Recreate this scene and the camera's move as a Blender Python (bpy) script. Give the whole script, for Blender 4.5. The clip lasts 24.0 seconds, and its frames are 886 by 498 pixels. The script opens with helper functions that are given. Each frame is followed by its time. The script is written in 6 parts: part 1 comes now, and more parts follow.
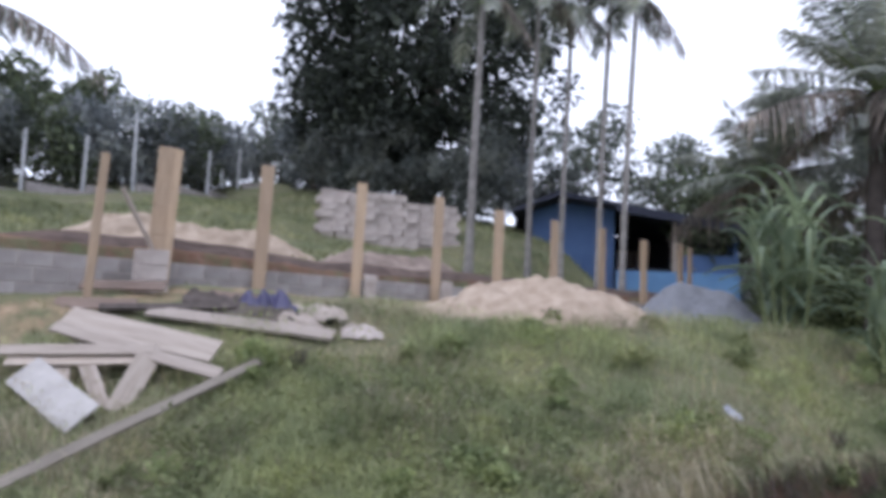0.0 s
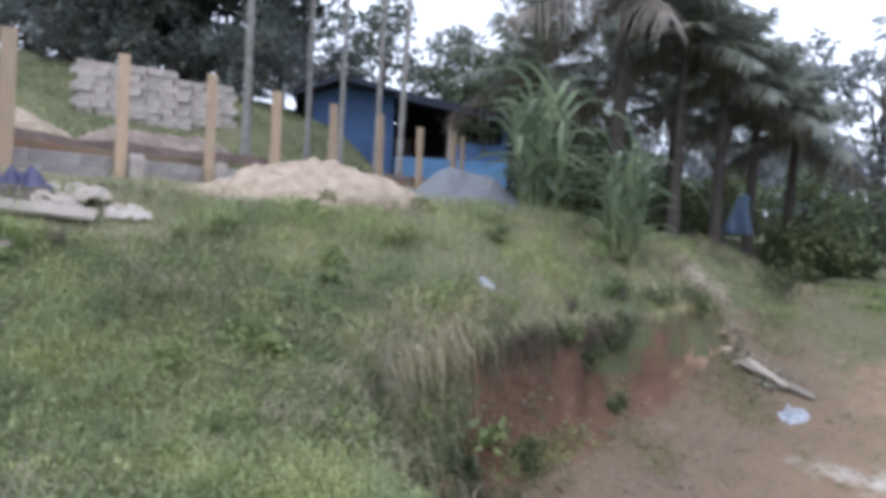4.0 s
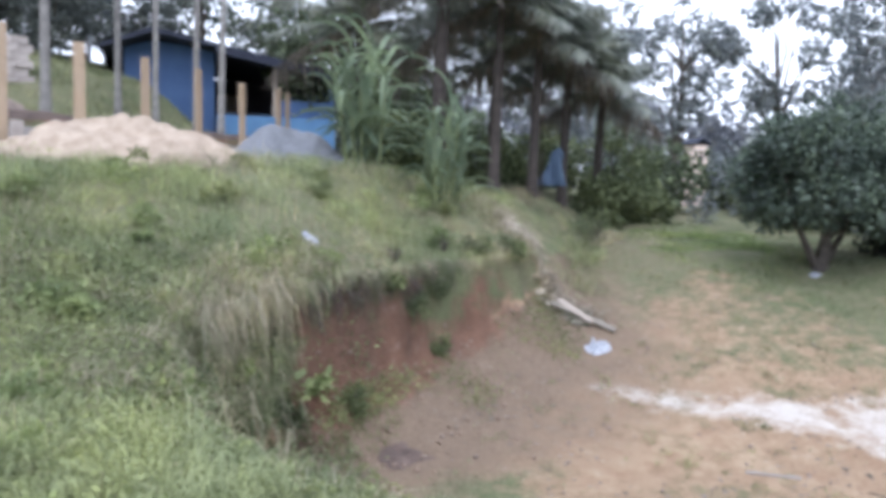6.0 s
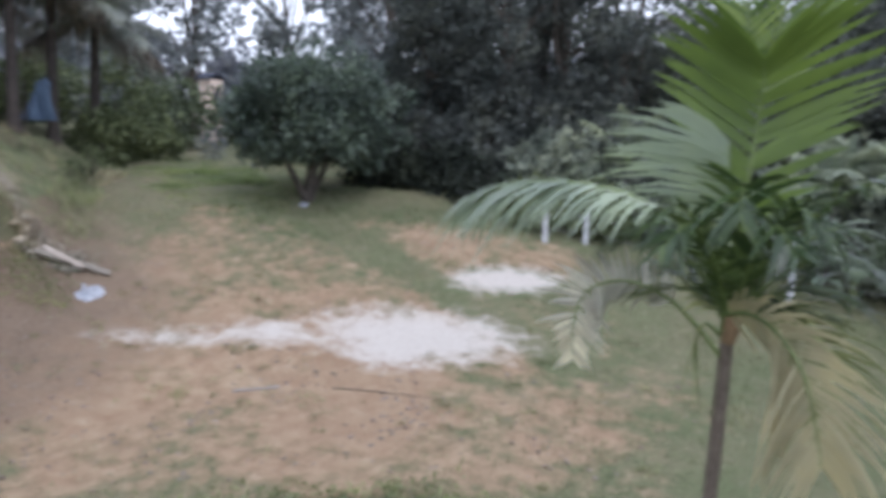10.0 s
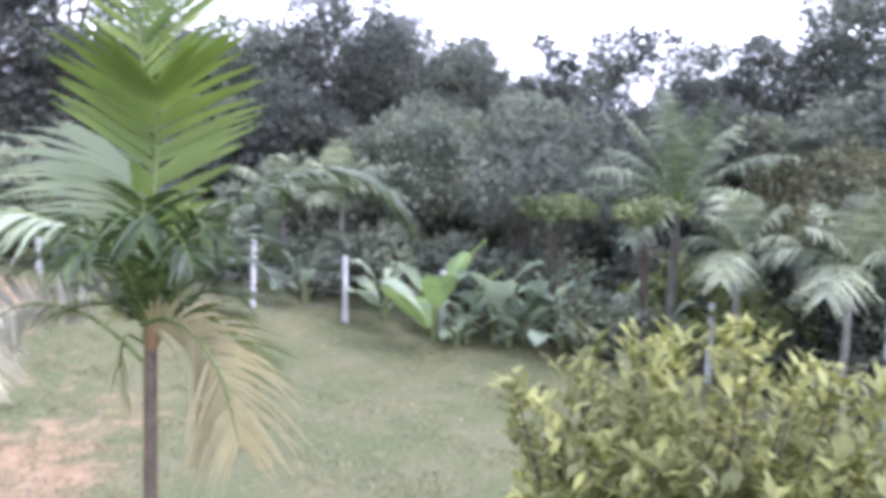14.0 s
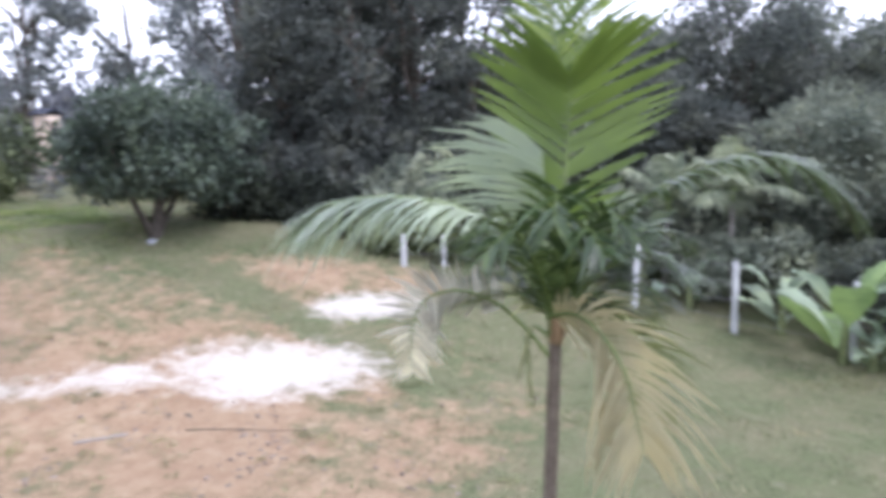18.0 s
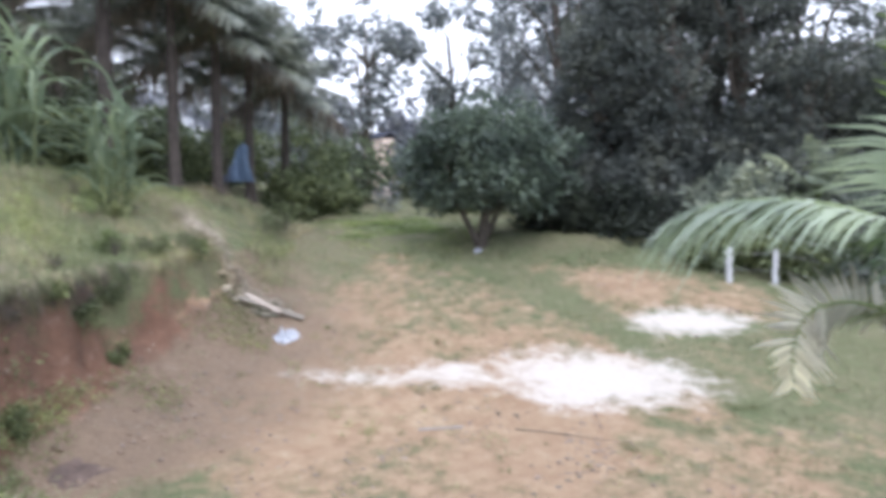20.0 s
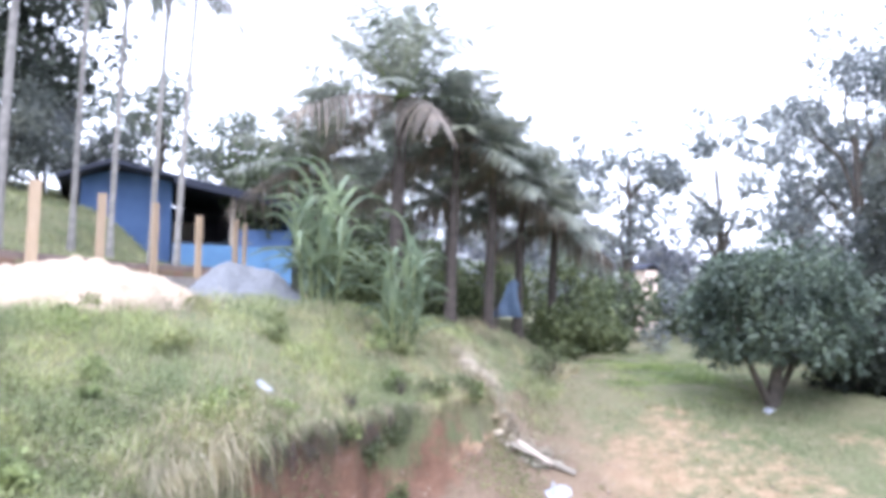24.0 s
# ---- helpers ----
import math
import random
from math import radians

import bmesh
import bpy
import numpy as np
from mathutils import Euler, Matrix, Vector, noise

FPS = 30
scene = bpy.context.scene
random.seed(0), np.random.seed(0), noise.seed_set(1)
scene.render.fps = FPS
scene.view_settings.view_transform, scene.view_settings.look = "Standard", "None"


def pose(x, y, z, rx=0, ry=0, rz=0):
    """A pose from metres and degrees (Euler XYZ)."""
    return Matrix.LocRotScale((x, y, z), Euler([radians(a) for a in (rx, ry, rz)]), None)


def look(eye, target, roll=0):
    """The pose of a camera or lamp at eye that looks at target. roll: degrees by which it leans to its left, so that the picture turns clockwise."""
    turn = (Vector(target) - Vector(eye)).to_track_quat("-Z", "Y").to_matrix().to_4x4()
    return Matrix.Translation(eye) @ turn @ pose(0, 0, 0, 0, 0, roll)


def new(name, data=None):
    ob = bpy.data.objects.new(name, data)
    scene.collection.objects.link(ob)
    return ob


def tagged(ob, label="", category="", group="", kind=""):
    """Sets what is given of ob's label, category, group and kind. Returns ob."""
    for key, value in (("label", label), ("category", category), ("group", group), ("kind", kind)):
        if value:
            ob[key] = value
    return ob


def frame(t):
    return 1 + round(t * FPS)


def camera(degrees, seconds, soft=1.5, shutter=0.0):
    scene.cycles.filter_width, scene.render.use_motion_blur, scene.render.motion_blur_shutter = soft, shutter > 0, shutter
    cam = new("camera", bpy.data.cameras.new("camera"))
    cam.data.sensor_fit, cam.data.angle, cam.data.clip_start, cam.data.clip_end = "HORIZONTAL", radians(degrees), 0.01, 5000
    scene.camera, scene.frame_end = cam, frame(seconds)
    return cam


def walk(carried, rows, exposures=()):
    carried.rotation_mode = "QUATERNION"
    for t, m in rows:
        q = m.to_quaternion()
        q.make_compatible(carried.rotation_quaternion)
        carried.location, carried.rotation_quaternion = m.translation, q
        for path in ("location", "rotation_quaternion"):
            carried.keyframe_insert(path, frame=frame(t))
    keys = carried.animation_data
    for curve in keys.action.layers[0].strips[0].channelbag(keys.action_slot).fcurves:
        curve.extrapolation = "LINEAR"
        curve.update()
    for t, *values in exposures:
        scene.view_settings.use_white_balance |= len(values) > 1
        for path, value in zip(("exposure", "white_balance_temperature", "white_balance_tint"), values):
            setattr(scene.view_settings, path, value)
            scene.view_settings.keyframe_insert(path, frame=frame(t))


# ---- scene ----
# The camera: a hand-held pan to the right and back.
cam = camera(61.37, 24.0, soft=4.8, shutter=0.6)
ROWS = [
    (0.0, 0.000, -0.000, 3.200, 95.43, -2.48, 7.81),
    (0.5, 0.049, -0.046, 3.179, 94.82, -2.70, 5.88),
    (1.0, 0.050, -0.055, 3.185, 94.37, -2.95, 5.96),
    (1.5, 0.022, -0.047, 3.187, 94.09, -3.26, 5.80),
    (2.0, 0.081, -0.087, 3.178, 92.94, -2.77, 2.10),
    (2.5, 0.126, -0.120, 3.166, 91.72, -3.01, -1.02),
    (4.5, 0.100, -0.323, 3.096, 86.59, -2.33, -12.01),
    (5.0, 0.141, -0.373, 3.073, 86.04, -2.23, -15.77),
    (5.5, 0.197, -0.452, 3.070, 85.19, -1.39, -18.80),
    (6.0, 0.230, -0.499, 3.055, 84.85, -1.27, -21.23),
    (6.5, 0.240, -0.498, 3.047, 83.63, -1.01, -24.50),
    (7.0, 0.236, -0.525, 3.036, 82.69, -0.90, -27.84),
    (7.5, 0.262, -0.572, 3.012, 82.09, -0.71, -30.16),
    (8.0, 0.306, -0.624, 3.000, 81.46, -0.15, -32.90),
    (8.5, 0.354, -0.694, 2.972, 80.86, -0.27, -35.79),
    (9.0, 0.390, -0.828, 3.000, 82.00, -0.50, -43.72),
    (9.5, 0.476, -0.959, 3.041, 81.22, -0.61, -50.07),
    (10.0, 0.560, -1.091, 3.123, 80.82, -1.81, -55.83),
    (10.5, 0.625, -1.143, 3.117, 81.36, -2.38, -62.15),
    (12.5, 0.650, -1.307, 3.133, 82.07, -3.22, -81.42),
    (13.0, 0.563, -1.330, 3.137, 82.76, -3.28, -85.88),
    (13.5, 0.485, -1.385, 3.142, 83.41, -2.51, -90.84),
    (14.0, 0.410, -1.439, 3.141, 83.34, -1.69, -94.40),
    (14.5, 0.406, -1.475, 3.127, 83.04, -1.37, -97.38),
    (15.0, 0.437, -1.462, 3.134, 83.65, -1.04, -96.62),
    (15.5, 0.484, -1.467, 3.161, 84.43, -0.33, -93.26),
    (16.0, 0.563, -1.412, 3.162, 84.07, -0.28, -87.35),
    (16.5, 0.620, -1.339, 3.155, 83.04, 0.13, -82.83),
    (17.0, 0.662, -1.299, 3.123, 82.35, -0.41, -79.07),
    (17.5, 0.611, -1.300, 3.109, 82.61, 0.03, -72.95),
    (18.0, 0.614, -1.247, 3.067, 83.25, -0.05, -66.26),
    (18.5, 0.533, -1.166, 3.056, 83.64, -0.61, -59.50),
    (19.0, 0.438, -1.116, 3.012, 83.59, 0.67, -53.57),
    (19.5, 0.406, -1.070, 2.996, 83.36, 0.66, -48.60),
    (21.5, 0.313, -0.790, 3.282, 91.20, 0.49, -28.66),
    (22.0, 0.304, -0.768, 3.350, 94.03, -0.78, -26.43),
    (22.5, 0.294, -0.756, 3.351, 93.57, -1.32, -25.14),
    (23.0, 0.320, -0.797, 3.367, 93.40, -2.90, -24.53),
    (23.5, 0.281, -0.701, 3.348, 93.04, -2.13, -23.79),
    (24.0, 0.190, -0.523, 3.402, 93.93, -1.17, -24.60),
]
EXPOSURES = [(t, e, k, g) for t, e, k, g in ((0.0, 0.34, 5700, 19), (2.5, 0.28, 5680, 18), (4.5, 0.70, 5600, 14), (7.0, 0.98, 5600, 16), (8.5, 0.65, 5550, 17), (10.5, 0.46, 5680, 16), (12.5, 1.3, 5650, 27), (14.5, 1.55, 5650, 25), (17.0, 1.55, 5700, 26), (18.5, 0.95, 5750, 17), (19.5, 0.95, 5800, 15), (21.5, 1.55, 5600, 19), (24.0, 1.78, 5600, 19))]
walk(cam, [(t, pose(x, y, z, rx, ry, rz)) for t, x, y, z, rx, ry, rz in ROWS], EXPOSURES)

# ---- light: a bright overcast sky with a weak wide sun ----
world = bpy.data.worlds.new("overcast_sky")
scene.world = world
world.use_nodes = True
wn, wl = world.node_tree.nodes, world.node_tree.links
wn.clear()
sky = wn.new("ShaderNodeTexSky")
sky.sky_type, sky.sun_disc = "NISHITA", False
sky.sun_elevation, sky.sun_rotation = radians(52), radians(200)
sky.air_density, sky.dust_density, sky.ozone_density = 1.0, 4.0, 1.0
cloud = wn.new("ShaderNodeMix")
cloud.data_type = "RGBA"
cloud.inputs[0].default_value = 0.86
cloud.inputs[7].default_value = (11.6, 11.9, 12.4, 1)
back = wn.new("ShaderNodeBackground")
back.inputs[1].default_value = 0.105
wout = wn.new("ShaderNodeOutputWorld")
wl.new(sky.outputs[0], cloud.inputs[6])
wl.new(cloud.outputs[2], back.inputs[0])
wl.new(back.outputs[0], wout.inputs[0])
sun = new("sun", bpy.data.lights.new("sun", "SUN"))
sun.data.energy, sun.data.angle, sun.data.color = 0.9, radians(25), (1.0, 0.96, 0.9)
sun.matrix_world = look((-3, -8, 14), (0, 0, 0))

# ---- materials ----


def nodes_of(name):
    m = bpy.data.materials.new(name)
    m.use_nodes = True
    nt = m.node_tree
    return m, nt, nt.nodes["Principled BSDF"]


def ramp_node(nt, fac, stops):
    r = nt.nodes.new("ShaderNodeValToRGB")
    el = r.color_ramp.elements
    while len(el) < len(stops):
        el.new(0.5)
    for e, (p, c) in zip(el, stops):
        e.position, e.color = p, (*c, 1)
    nt.links.new(fac, r.inputs[0])
    return r.outputs[0]


def noise_node(nt, scale, detail=4.0, coord=None, rough=0.55):
    n = nt.nodes.new("ShaderNodeTexNoise")
    n.inputs["Scale"].default_value, n.inputs["Detail"].default_value = scale, detail
    n.inputs["Roughness"].default_value = rough
    if coord is not None:
        nt.links.new(coord, n.inputs["Vector"])
    return n.outputs[0]


def mixed(nt, fac, a, b, how="MIX"):
    m = nt.nodes.new("ShaderNodeMix")
    m.data_type, m.blend_type = "RGBA", how
    for socket, v in ((m.inputs[0], fac), (m.inputs[6], a), (m.inputs[7], b)):
        if isinstance(v, (int, float)):
            socket.default_value = v
        elif isinstance(v, tuple):
            socket.default_value = (*v, 1)
        else:
            nt.links.new(v, socket)
    return m.outputs[2]


def math_node(nt, op, a, b=0.5):
    m = nt.nodes.new("ShaderNodeMath")
    m.operation = op
    for socket, v in zip(m.inputs, (a, b)):
        if isinstance(v, (int, float)):
            socket.default_value = v
        else:
            nt.links.new(v, socket)
    return m.outputs[0]


def bumped(nt, bsdf, height, strength, distance):
    b = nt.nodes.new("ShaderNodeBump")
    b.inputs["Strength"].default_value, b.inputs["Distance"].default_value = strength, distance
    nt.links.new(height, b.inputs["Height"])
    nt.links.new(b.outputs[0], bsdf.inputs["Normal"])


def plain(name, dark, light, scale=6.0, rough=0.85, bump=0.3, fine=60.0, spread=0.35, metal=0.0, size=0.01):
    """A surface with stains at one scale and grain at another; each object a little different."""
    m, nt, b = nodes_of(name)
    co = nt.nodes.new("ShaderNodeTexCoord").outputs["Object"]
    info = nt.nodes.new("ShaderNodeObjectInfo")
    big, small = noise_node(nt, scale, 5, co), noise_node(nt, fine, 3, co)
    base = ramp_node(nt, math_node(nt, "ADD", math_node(nt, "MULTIPLY", big, 0.7), math_node(nt, "MULTIPLY", small, 0.3)), [(0.32, dark), (0.66, light)])
    shade = ramp_node(nt, info.outputs["Random"], [(0.0, (1 - spread,) * 3), (1.0, (1.0, 1.0, 1.0))])
    nt.links.new(mixed(nt, 1.0, base, shade, "MULTIPLY"), b.inputs["Base Color"])
    b.inputs["Roughness"].default_value, b.inputs["Metallic"].default_value = rough, metal
    if bump:
        bumped(nt, b, small, bump, size)
    return m


def leafy(name, dark, light, rough=0.78, glow=0.25):
    """Leaves: each its own shade, with some light passing through."""
    m, nt, b = nodes_of(name)
    geo = nt.nodes.new("ShaderNodeNewGeometry")
    mid = tuple((p + q) / 2 for p, q in zip(dark, light))
    each = ramp_node(nt, geo.outputs["Random Per Island"], [(0.0, dark), (0.6, mid), (1.0, light)])
    # Clump-wide noise tones stand in for the lit and dark sides of leaf masses.
    wide = noise_node(nt, 0.9, 4, geo.outputs["Position"])
    tone = math_node(nt, "ADD", math_node(nt, "MULTIPLY", wide, 0.6), math_node(nt, "MULTIPLY", noise_node(nt, 2.7, 3, geo.outputs["Position"]), 0.4))
    patch = ramp_node(nt, tone, [(0.36, (0.50, 0.56, 0.56)), (0.50, (0.98, 0.98, 0.98)), (0.63, (1.30, 1.26, 1.08))])
    colour = mixed(nt, 1.0, each, patch, "MULTIPLY")
    nt.links.new(colour, b.inputs["Base Color"])
    b.inputs["Roughness"].default_value = rough
    tr = nt.nodes.new("ShaderNodeBsdfTranslucent")
    nt.links.new(colour, tr.inputs[0])
    ms = nt.nodes.new("ShaderNodeMixShader")
    ms.inputs[0].default_value = glow
    out = nt.nodes["Material Output"]
    nt.links.new(b.outputs[0], ms.inputs[1])
    nt.links.new(tr.outputs[0], ms.inputs[2])
    nt.links.new(ms.outputs[0], out.inputs[0])
    return m


def ground_material():
    """Turf, bare earth, pale spilled sand and the red cut of the bank, mixed by where each lies."""
    m, nt, b = nodes_of("ground_soil_and_turf")
    geo = nt.nodes.new("ShaderNodeNewGeometry")
    co = geo.outputs["Position"]
    att = nt.nodes.new("ShaderNodeAttribute")
    att.attribute_name = "cover"
    sep = nt.nodes.new("ShaderNodeSeparateColor")
    nt.links.new(att.outputs["Color"], sep.inputs[0])
    earth_m, sand_m, red_m = sep.outputs[0], sep.outputs[1], sep.outputs[2]
    n1, n2, n3, n4 = noise_node(nt, 0.9, 6, co), noise_node(nt, 4.5, 6, co), noise_node(nt, 22.0, 5, co, 0.7), noise_node(nt, 90.0, 3, co)
    patchy = ramp_node(nt, math_node(nt, "ADD", math_node(nt, "MULTIPLY", n1, 0.65), math_node(nt, "MULTIPLY", n2, 0.35)), [(0.40, (0, 0, 0)), (0.62, (1, 1, 1))])
    turf = mixed(nt, patchy, ramp_node(nt, n3, [(0.3, (0.072, 0.088, 0.043)), (0.7, (0.17, 0.19, 0.098))]), ramp_node(nt, n3, [(0.3, (0.125, 0.12, 0.07)), (0.7, (0.215, 0.203, 0.125))]))
    earth = mixed(nt, n1, ramp_node(nt, n3, [(0.25, (0.20, 0.124, 0.079)), (0.75, (0.37, 0.268, 0.176))]), ramp_node(nt, n2, [(0.3, (0.25, 0.157, 0.10)), (0.7, (0.43, 0.333, 0.22))]))
    white = ramp_node(nt, n3, [(0.2, (0.43, 0.385, 0.335)), (0.7, (0.58, 0.54, 0.49))])
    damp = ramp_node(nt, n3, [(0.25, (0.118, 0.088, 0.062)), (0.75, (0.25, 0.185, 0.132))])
    red = mixed(nt, n2, ramp_node(nt, n3, [(0.3, (0.055, 0.036, 0.028)), (0.7, (0.20, 0.108, 0.07))]), ramp_node(nt, n1, [(0.35, (0.09, 0.064, 0.050)), (0.6, (0.27, 0.155, 0.105))]))

    def gate(mask, wobble, soft, much=1.5):
        v = math_node(nt, "ADD", mask, math_node(nt, "MULTIPLY", math_node(nt, "SUBTRACT", wobble, 0.5), much))
        r = nt.nodes.new("ShaderNodeMapRange")
        r.interpolation_type = "SMOOTHSTEP"
        r.inputs[1].default_value, r.inputs[2].default_value = 0.5 - soft, 0.5 + soft
        nt.links.new(v, r.inputs[0])
        return r.outputs[0]

    mix_noise = math_node(nt, "ADD", math_node(nt, "MULTIPLY", math_node(nt, "ADD", n2, noise_node(nt, 1.9, 5, co)), 0.36), math_node(nt, "MULTIPLY", n3, 0.28))
    c = mixed(nt, gate(earth_m, mix_noise, 0.26, 2.0), turf, earth)
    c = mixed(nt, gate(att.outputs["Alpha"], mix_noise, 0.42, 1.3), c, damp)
    c = mixed(nt, gate(red_m, mix_noise, 0.2, 2.0), c, red)
    c = mixed(nt, gate(sand_m, math_node(nt, "ADD", math_node(nt, "MULTIPLY", n2, 0.75), math_node(nt, "MULTIPLY", n3, 0.25)), 0.36, 1.7), c, white)
    nt.links.new(c, b.inputs["Base Color"])
    b.inputs["Roughness"].default_value = 0.95
    b.inputs["Specular IOR Level"].default_value = 0.2
    clod = math_node(nt, "MULTIPLY", math_node(nt, "MULTIPLY", noise_node(nt, 8.0, 6, co, 0.65), red_m), 7.0)
    bumped(nt, b, math_node(nt, "ADD", math_node(nt, "ADD", n3, n4), clod), 0.6, 0.03)
    return m


def planky(name, dark, light, rough=0.8):
    """Sawn timber: grain along the longest way of the piece."""
    m, nt, b = nodes_of(name)
    tc = nt.nodes.new("ShaderNodeTexCoord").outputs["Object"]
    info = nt.nodes.new("ShaderNodeObjectInfo")
    mp = nt.nodes.new("ShaderNodeMapping")
    mp.inputs["Scale"].default_value = (26, 26, 1.2)
    nt.links.new(tc, mp.inputs[0])
    grain = noise_node(nt, 1.6, 5, mp.outputs[0])
    stain = noise_node(nt, 2.3, 4, tc)
    base = ramp_node(nt, grain, [(0.3, dark), (0.7, light)])
    worn = mixed(nt, math_node(nt, "MULTIPLY", stain, 0.5), base, (0.30, 0.27, 0.23))
    shade = ramp_node(nt, info.outputs["Random"], [(0.0, (0.72, 0.72, 0.74)), (1.0, (1.0, 1.0, 1.0))])
    nt.links.new(mixed(nt, 1.0, worn, shade, "MULTIPLY"), b.inputs["Base Color"])
    b.inputs["Roughness"].default_value = rough
    bumped(nt, b, grain, 0.3, 0.004)
    return m


GROUND = ground_material()
TIMBER = planky("sawn_pine", (0.38, 0.26, 0.15), (0.60, 0.44, 0.29))
GREY_TIMBER = planky("weathered_board", (0.36, 0.29, 0.23), (0.62, 0.54, 0.46))
PALE_BOARD = planky("pale_board", (0.25, 0.205, 0.168), (0.46, 0.40, 0.34))
WORN_TIMBER = planky("worn_grey_plank", (0.15, 0.13, 0.10), (0.32, 0.28, 0.22))
BLOCK = plain("concrete_block", (0.28, 0.25, 0.24), (0.44, 0.41, 0.395), 5, 0.95, 0.5, 120, 0.25)
CLAY_BLOCK = plain("pale_block", (0.36, 0.31, 0.28), (0.56, 0.50, 0.46), 5, 0.95, 0.5, 120, 0.22)
CONCRETE = plain("concrete_post", (0.48, 0.49, 0.51), (0.68, 0.69, 0.71), 4, 0.85, 0.3, 90, 0.15)
BLUE_PAINT = plain("blue_wall_paint", (0.06, 0.115, 0.245), (0.09, 0.16, 0.32), 1.3, 0.75, 0.15, 30, 0.12)
PALE_BLUE = plain("faded_blue_paint", (0.10, 0.21, 0.40), (0.15, 0.30, 0.50), 1.6, 0.8, 0.15, 30, 0.1)
ROOFING = plain("dark_roof_sheet", (0.022, 0.026, 0.045), (0.05, 0.055, 0.08), 2, 0.95, 0.2, 40, 0.2)
# Near black: the shade inside the rooms is put into this colour.
DARK_ROOM = plain("room_shade_plaster", (0.02, 0.02, 0.03), (0.04, 0.04, 0.055), 2, 0.9, 0.1, 30, 0.1)
SAND = plain("heaped_sand", (0.26, 0.20, 0.145), (0.46, 0.375, 0.29), 5.0, 0.95, 0.8, 40, 0.0, 0.0, 0.03)
GRAVEL = plain("grey_gravel", (0.105, 0.112, 0.126), (0.25, 0.258, 0.28), 22, 0.95, 0.8, 70, 0.0, 0.0, 0.03)
BARK = plain("bark", (0.06, 0.05, 0.042), (0.17, 0.145, 0.12), 8, 0.95, 0.6, 40, 0.3)
PALM_BARK = plain("ringed_palm_bark", (0.16, 0.15, 0.14), (0.36, 0.34, 0.32), 5, 0.9, 0.4, 30, 0.35)
COCO_BARK = plain("coconut_bark", (0.042, 0.034, 0.03), (0.105, 0.087, 0.076), 6, 0.95, 0.5, 30, 0.2)
YOUNG_BARK = plain("young_palm_trunk", (0.085, 0.065, 0.05), (0.20, 0.16, 0.125), 14, 0.9, 0.5, 50, 0.1)
PLASTIC = plain("white_plastic", (0.20, 0.22, 0.26), (0.50, 0.52, 0.57), 7, 0.45, 0.2, 30, 0.1)
TARP = plain("blue_tarpaulin", (0.05, 0.08, 0.14), (0.125, 0.18, 0.26), 3, 0.7, 0.3, 14, 0.1)
PURPLE = plain("dark_blue_plastic", (0.022, 0.021, 0.062), (0.06, 0.056, 0.13), 4, 0.5, 0.2, 30, 0.1)
WIRE = plain("galvanised_wire", (0.25, 0.25, 0.26), (0.40, 0.40, 0.41), 8, 0.5, 0.0, 30, 0.1, 0.8)
PINK_PLASTER = plain("pink_plaster", (0.62, 0.48, 0.40), (0.78, 0.64, 0.55), 1, 0.9, 0.1, 20, 0.1)
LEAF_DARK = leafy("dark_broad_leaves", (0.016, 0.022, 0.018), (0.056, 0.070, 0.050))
# LEAF_SHADE and LEAF_WOOD are lifted towards grey: haze put into the leaf colour.
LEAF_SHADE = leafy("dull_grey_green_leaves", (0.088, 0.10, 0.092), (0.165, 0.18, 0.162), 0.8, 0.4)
LEAF_MANGO = leafy("mango_leaves", (0.036, 0.054, 0.044), (0.14, 0.185, 0.135), 0.45)
LEAF_WOOD = leafy("hazed_woodland_leaves", (0.122, 0.142, 0.122), (0.232, 0.255, 0.212), 0.8, 0.4)
# LEAF_GUM and LEAF_HAZE: paler, bluer leaf colours stand in for distance haze.
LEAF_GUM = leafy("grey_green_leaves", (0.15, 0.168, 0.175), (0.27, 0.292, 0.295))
LEAF_HAZE = leafy("haze_painted_far_leaves", (0.24, 0.25, 0.285), (0.38, 0.39, 0.43))
LEAF_SHRUB = leafy("shrub_leaves", (0.045, 0.060, 0.036), (0.135, 0.165, 0.088))
LEAF_BUSH = leafy("yellow_green_leaves", (0.10, 0.115, 0.035), (0.38, 0.39, 0.135), 0.5, 0.35)
COCO_LEAF = leafy("coconut_leaflets", (0.13, 0.145, 0.12), (0.32, 0.34, 0.285), 0.5, 0.33)
DEAD_FROND = leafy("dry_palm_leaflets", (0.13, 0.11, 0.095), (0.30, 0.25, 0.21), 0.8, 0.15)
PALM_GREEN = leafy("fresh_palm_leaflets", (0.062, 0.118, 0.02), (0.20, 0.27, 0.055), 0.36, 0.35)
PALM_DEEP = leafy("deep_green_palm_leaflets", (0.032, 0.062, 0.022), (0.115, 0.165, 0.055), 0.33, 0.3)
# Silvery base colour paints in the sheen; low roughness adds the actual gloss.
PALM_SILVER = leafy("sheen_tinted_palm_leaflets", (0.17, 0.24, 0.14), (0.54, 0.60, 0.48), 0.22, 0.3)
PALM_TAN = leafy("yellowing_palm_leaflets", (0.30, 0.30, 0.13), (0.74, 0.64, 0.46), 0.5, 0.3)
PALM_GREY = leafy("withered_palm_leaflets", (0.42, 0.40, 0.32), (0.76, 0.73, 0.63), 0.6, 0.3)
PALM_FADED = leafy("fading_palm_leaflets", (0.13, 0.17, 0.06), (0.40, 0.42, 0.20), 0.45, 0.3)
RACHIS = plain("green_leaf_stalk", (0.10, 0.15, 0.04), (0.20, 0.26, 0.08), 9, 0.5, 0.1, 40, 0.2)
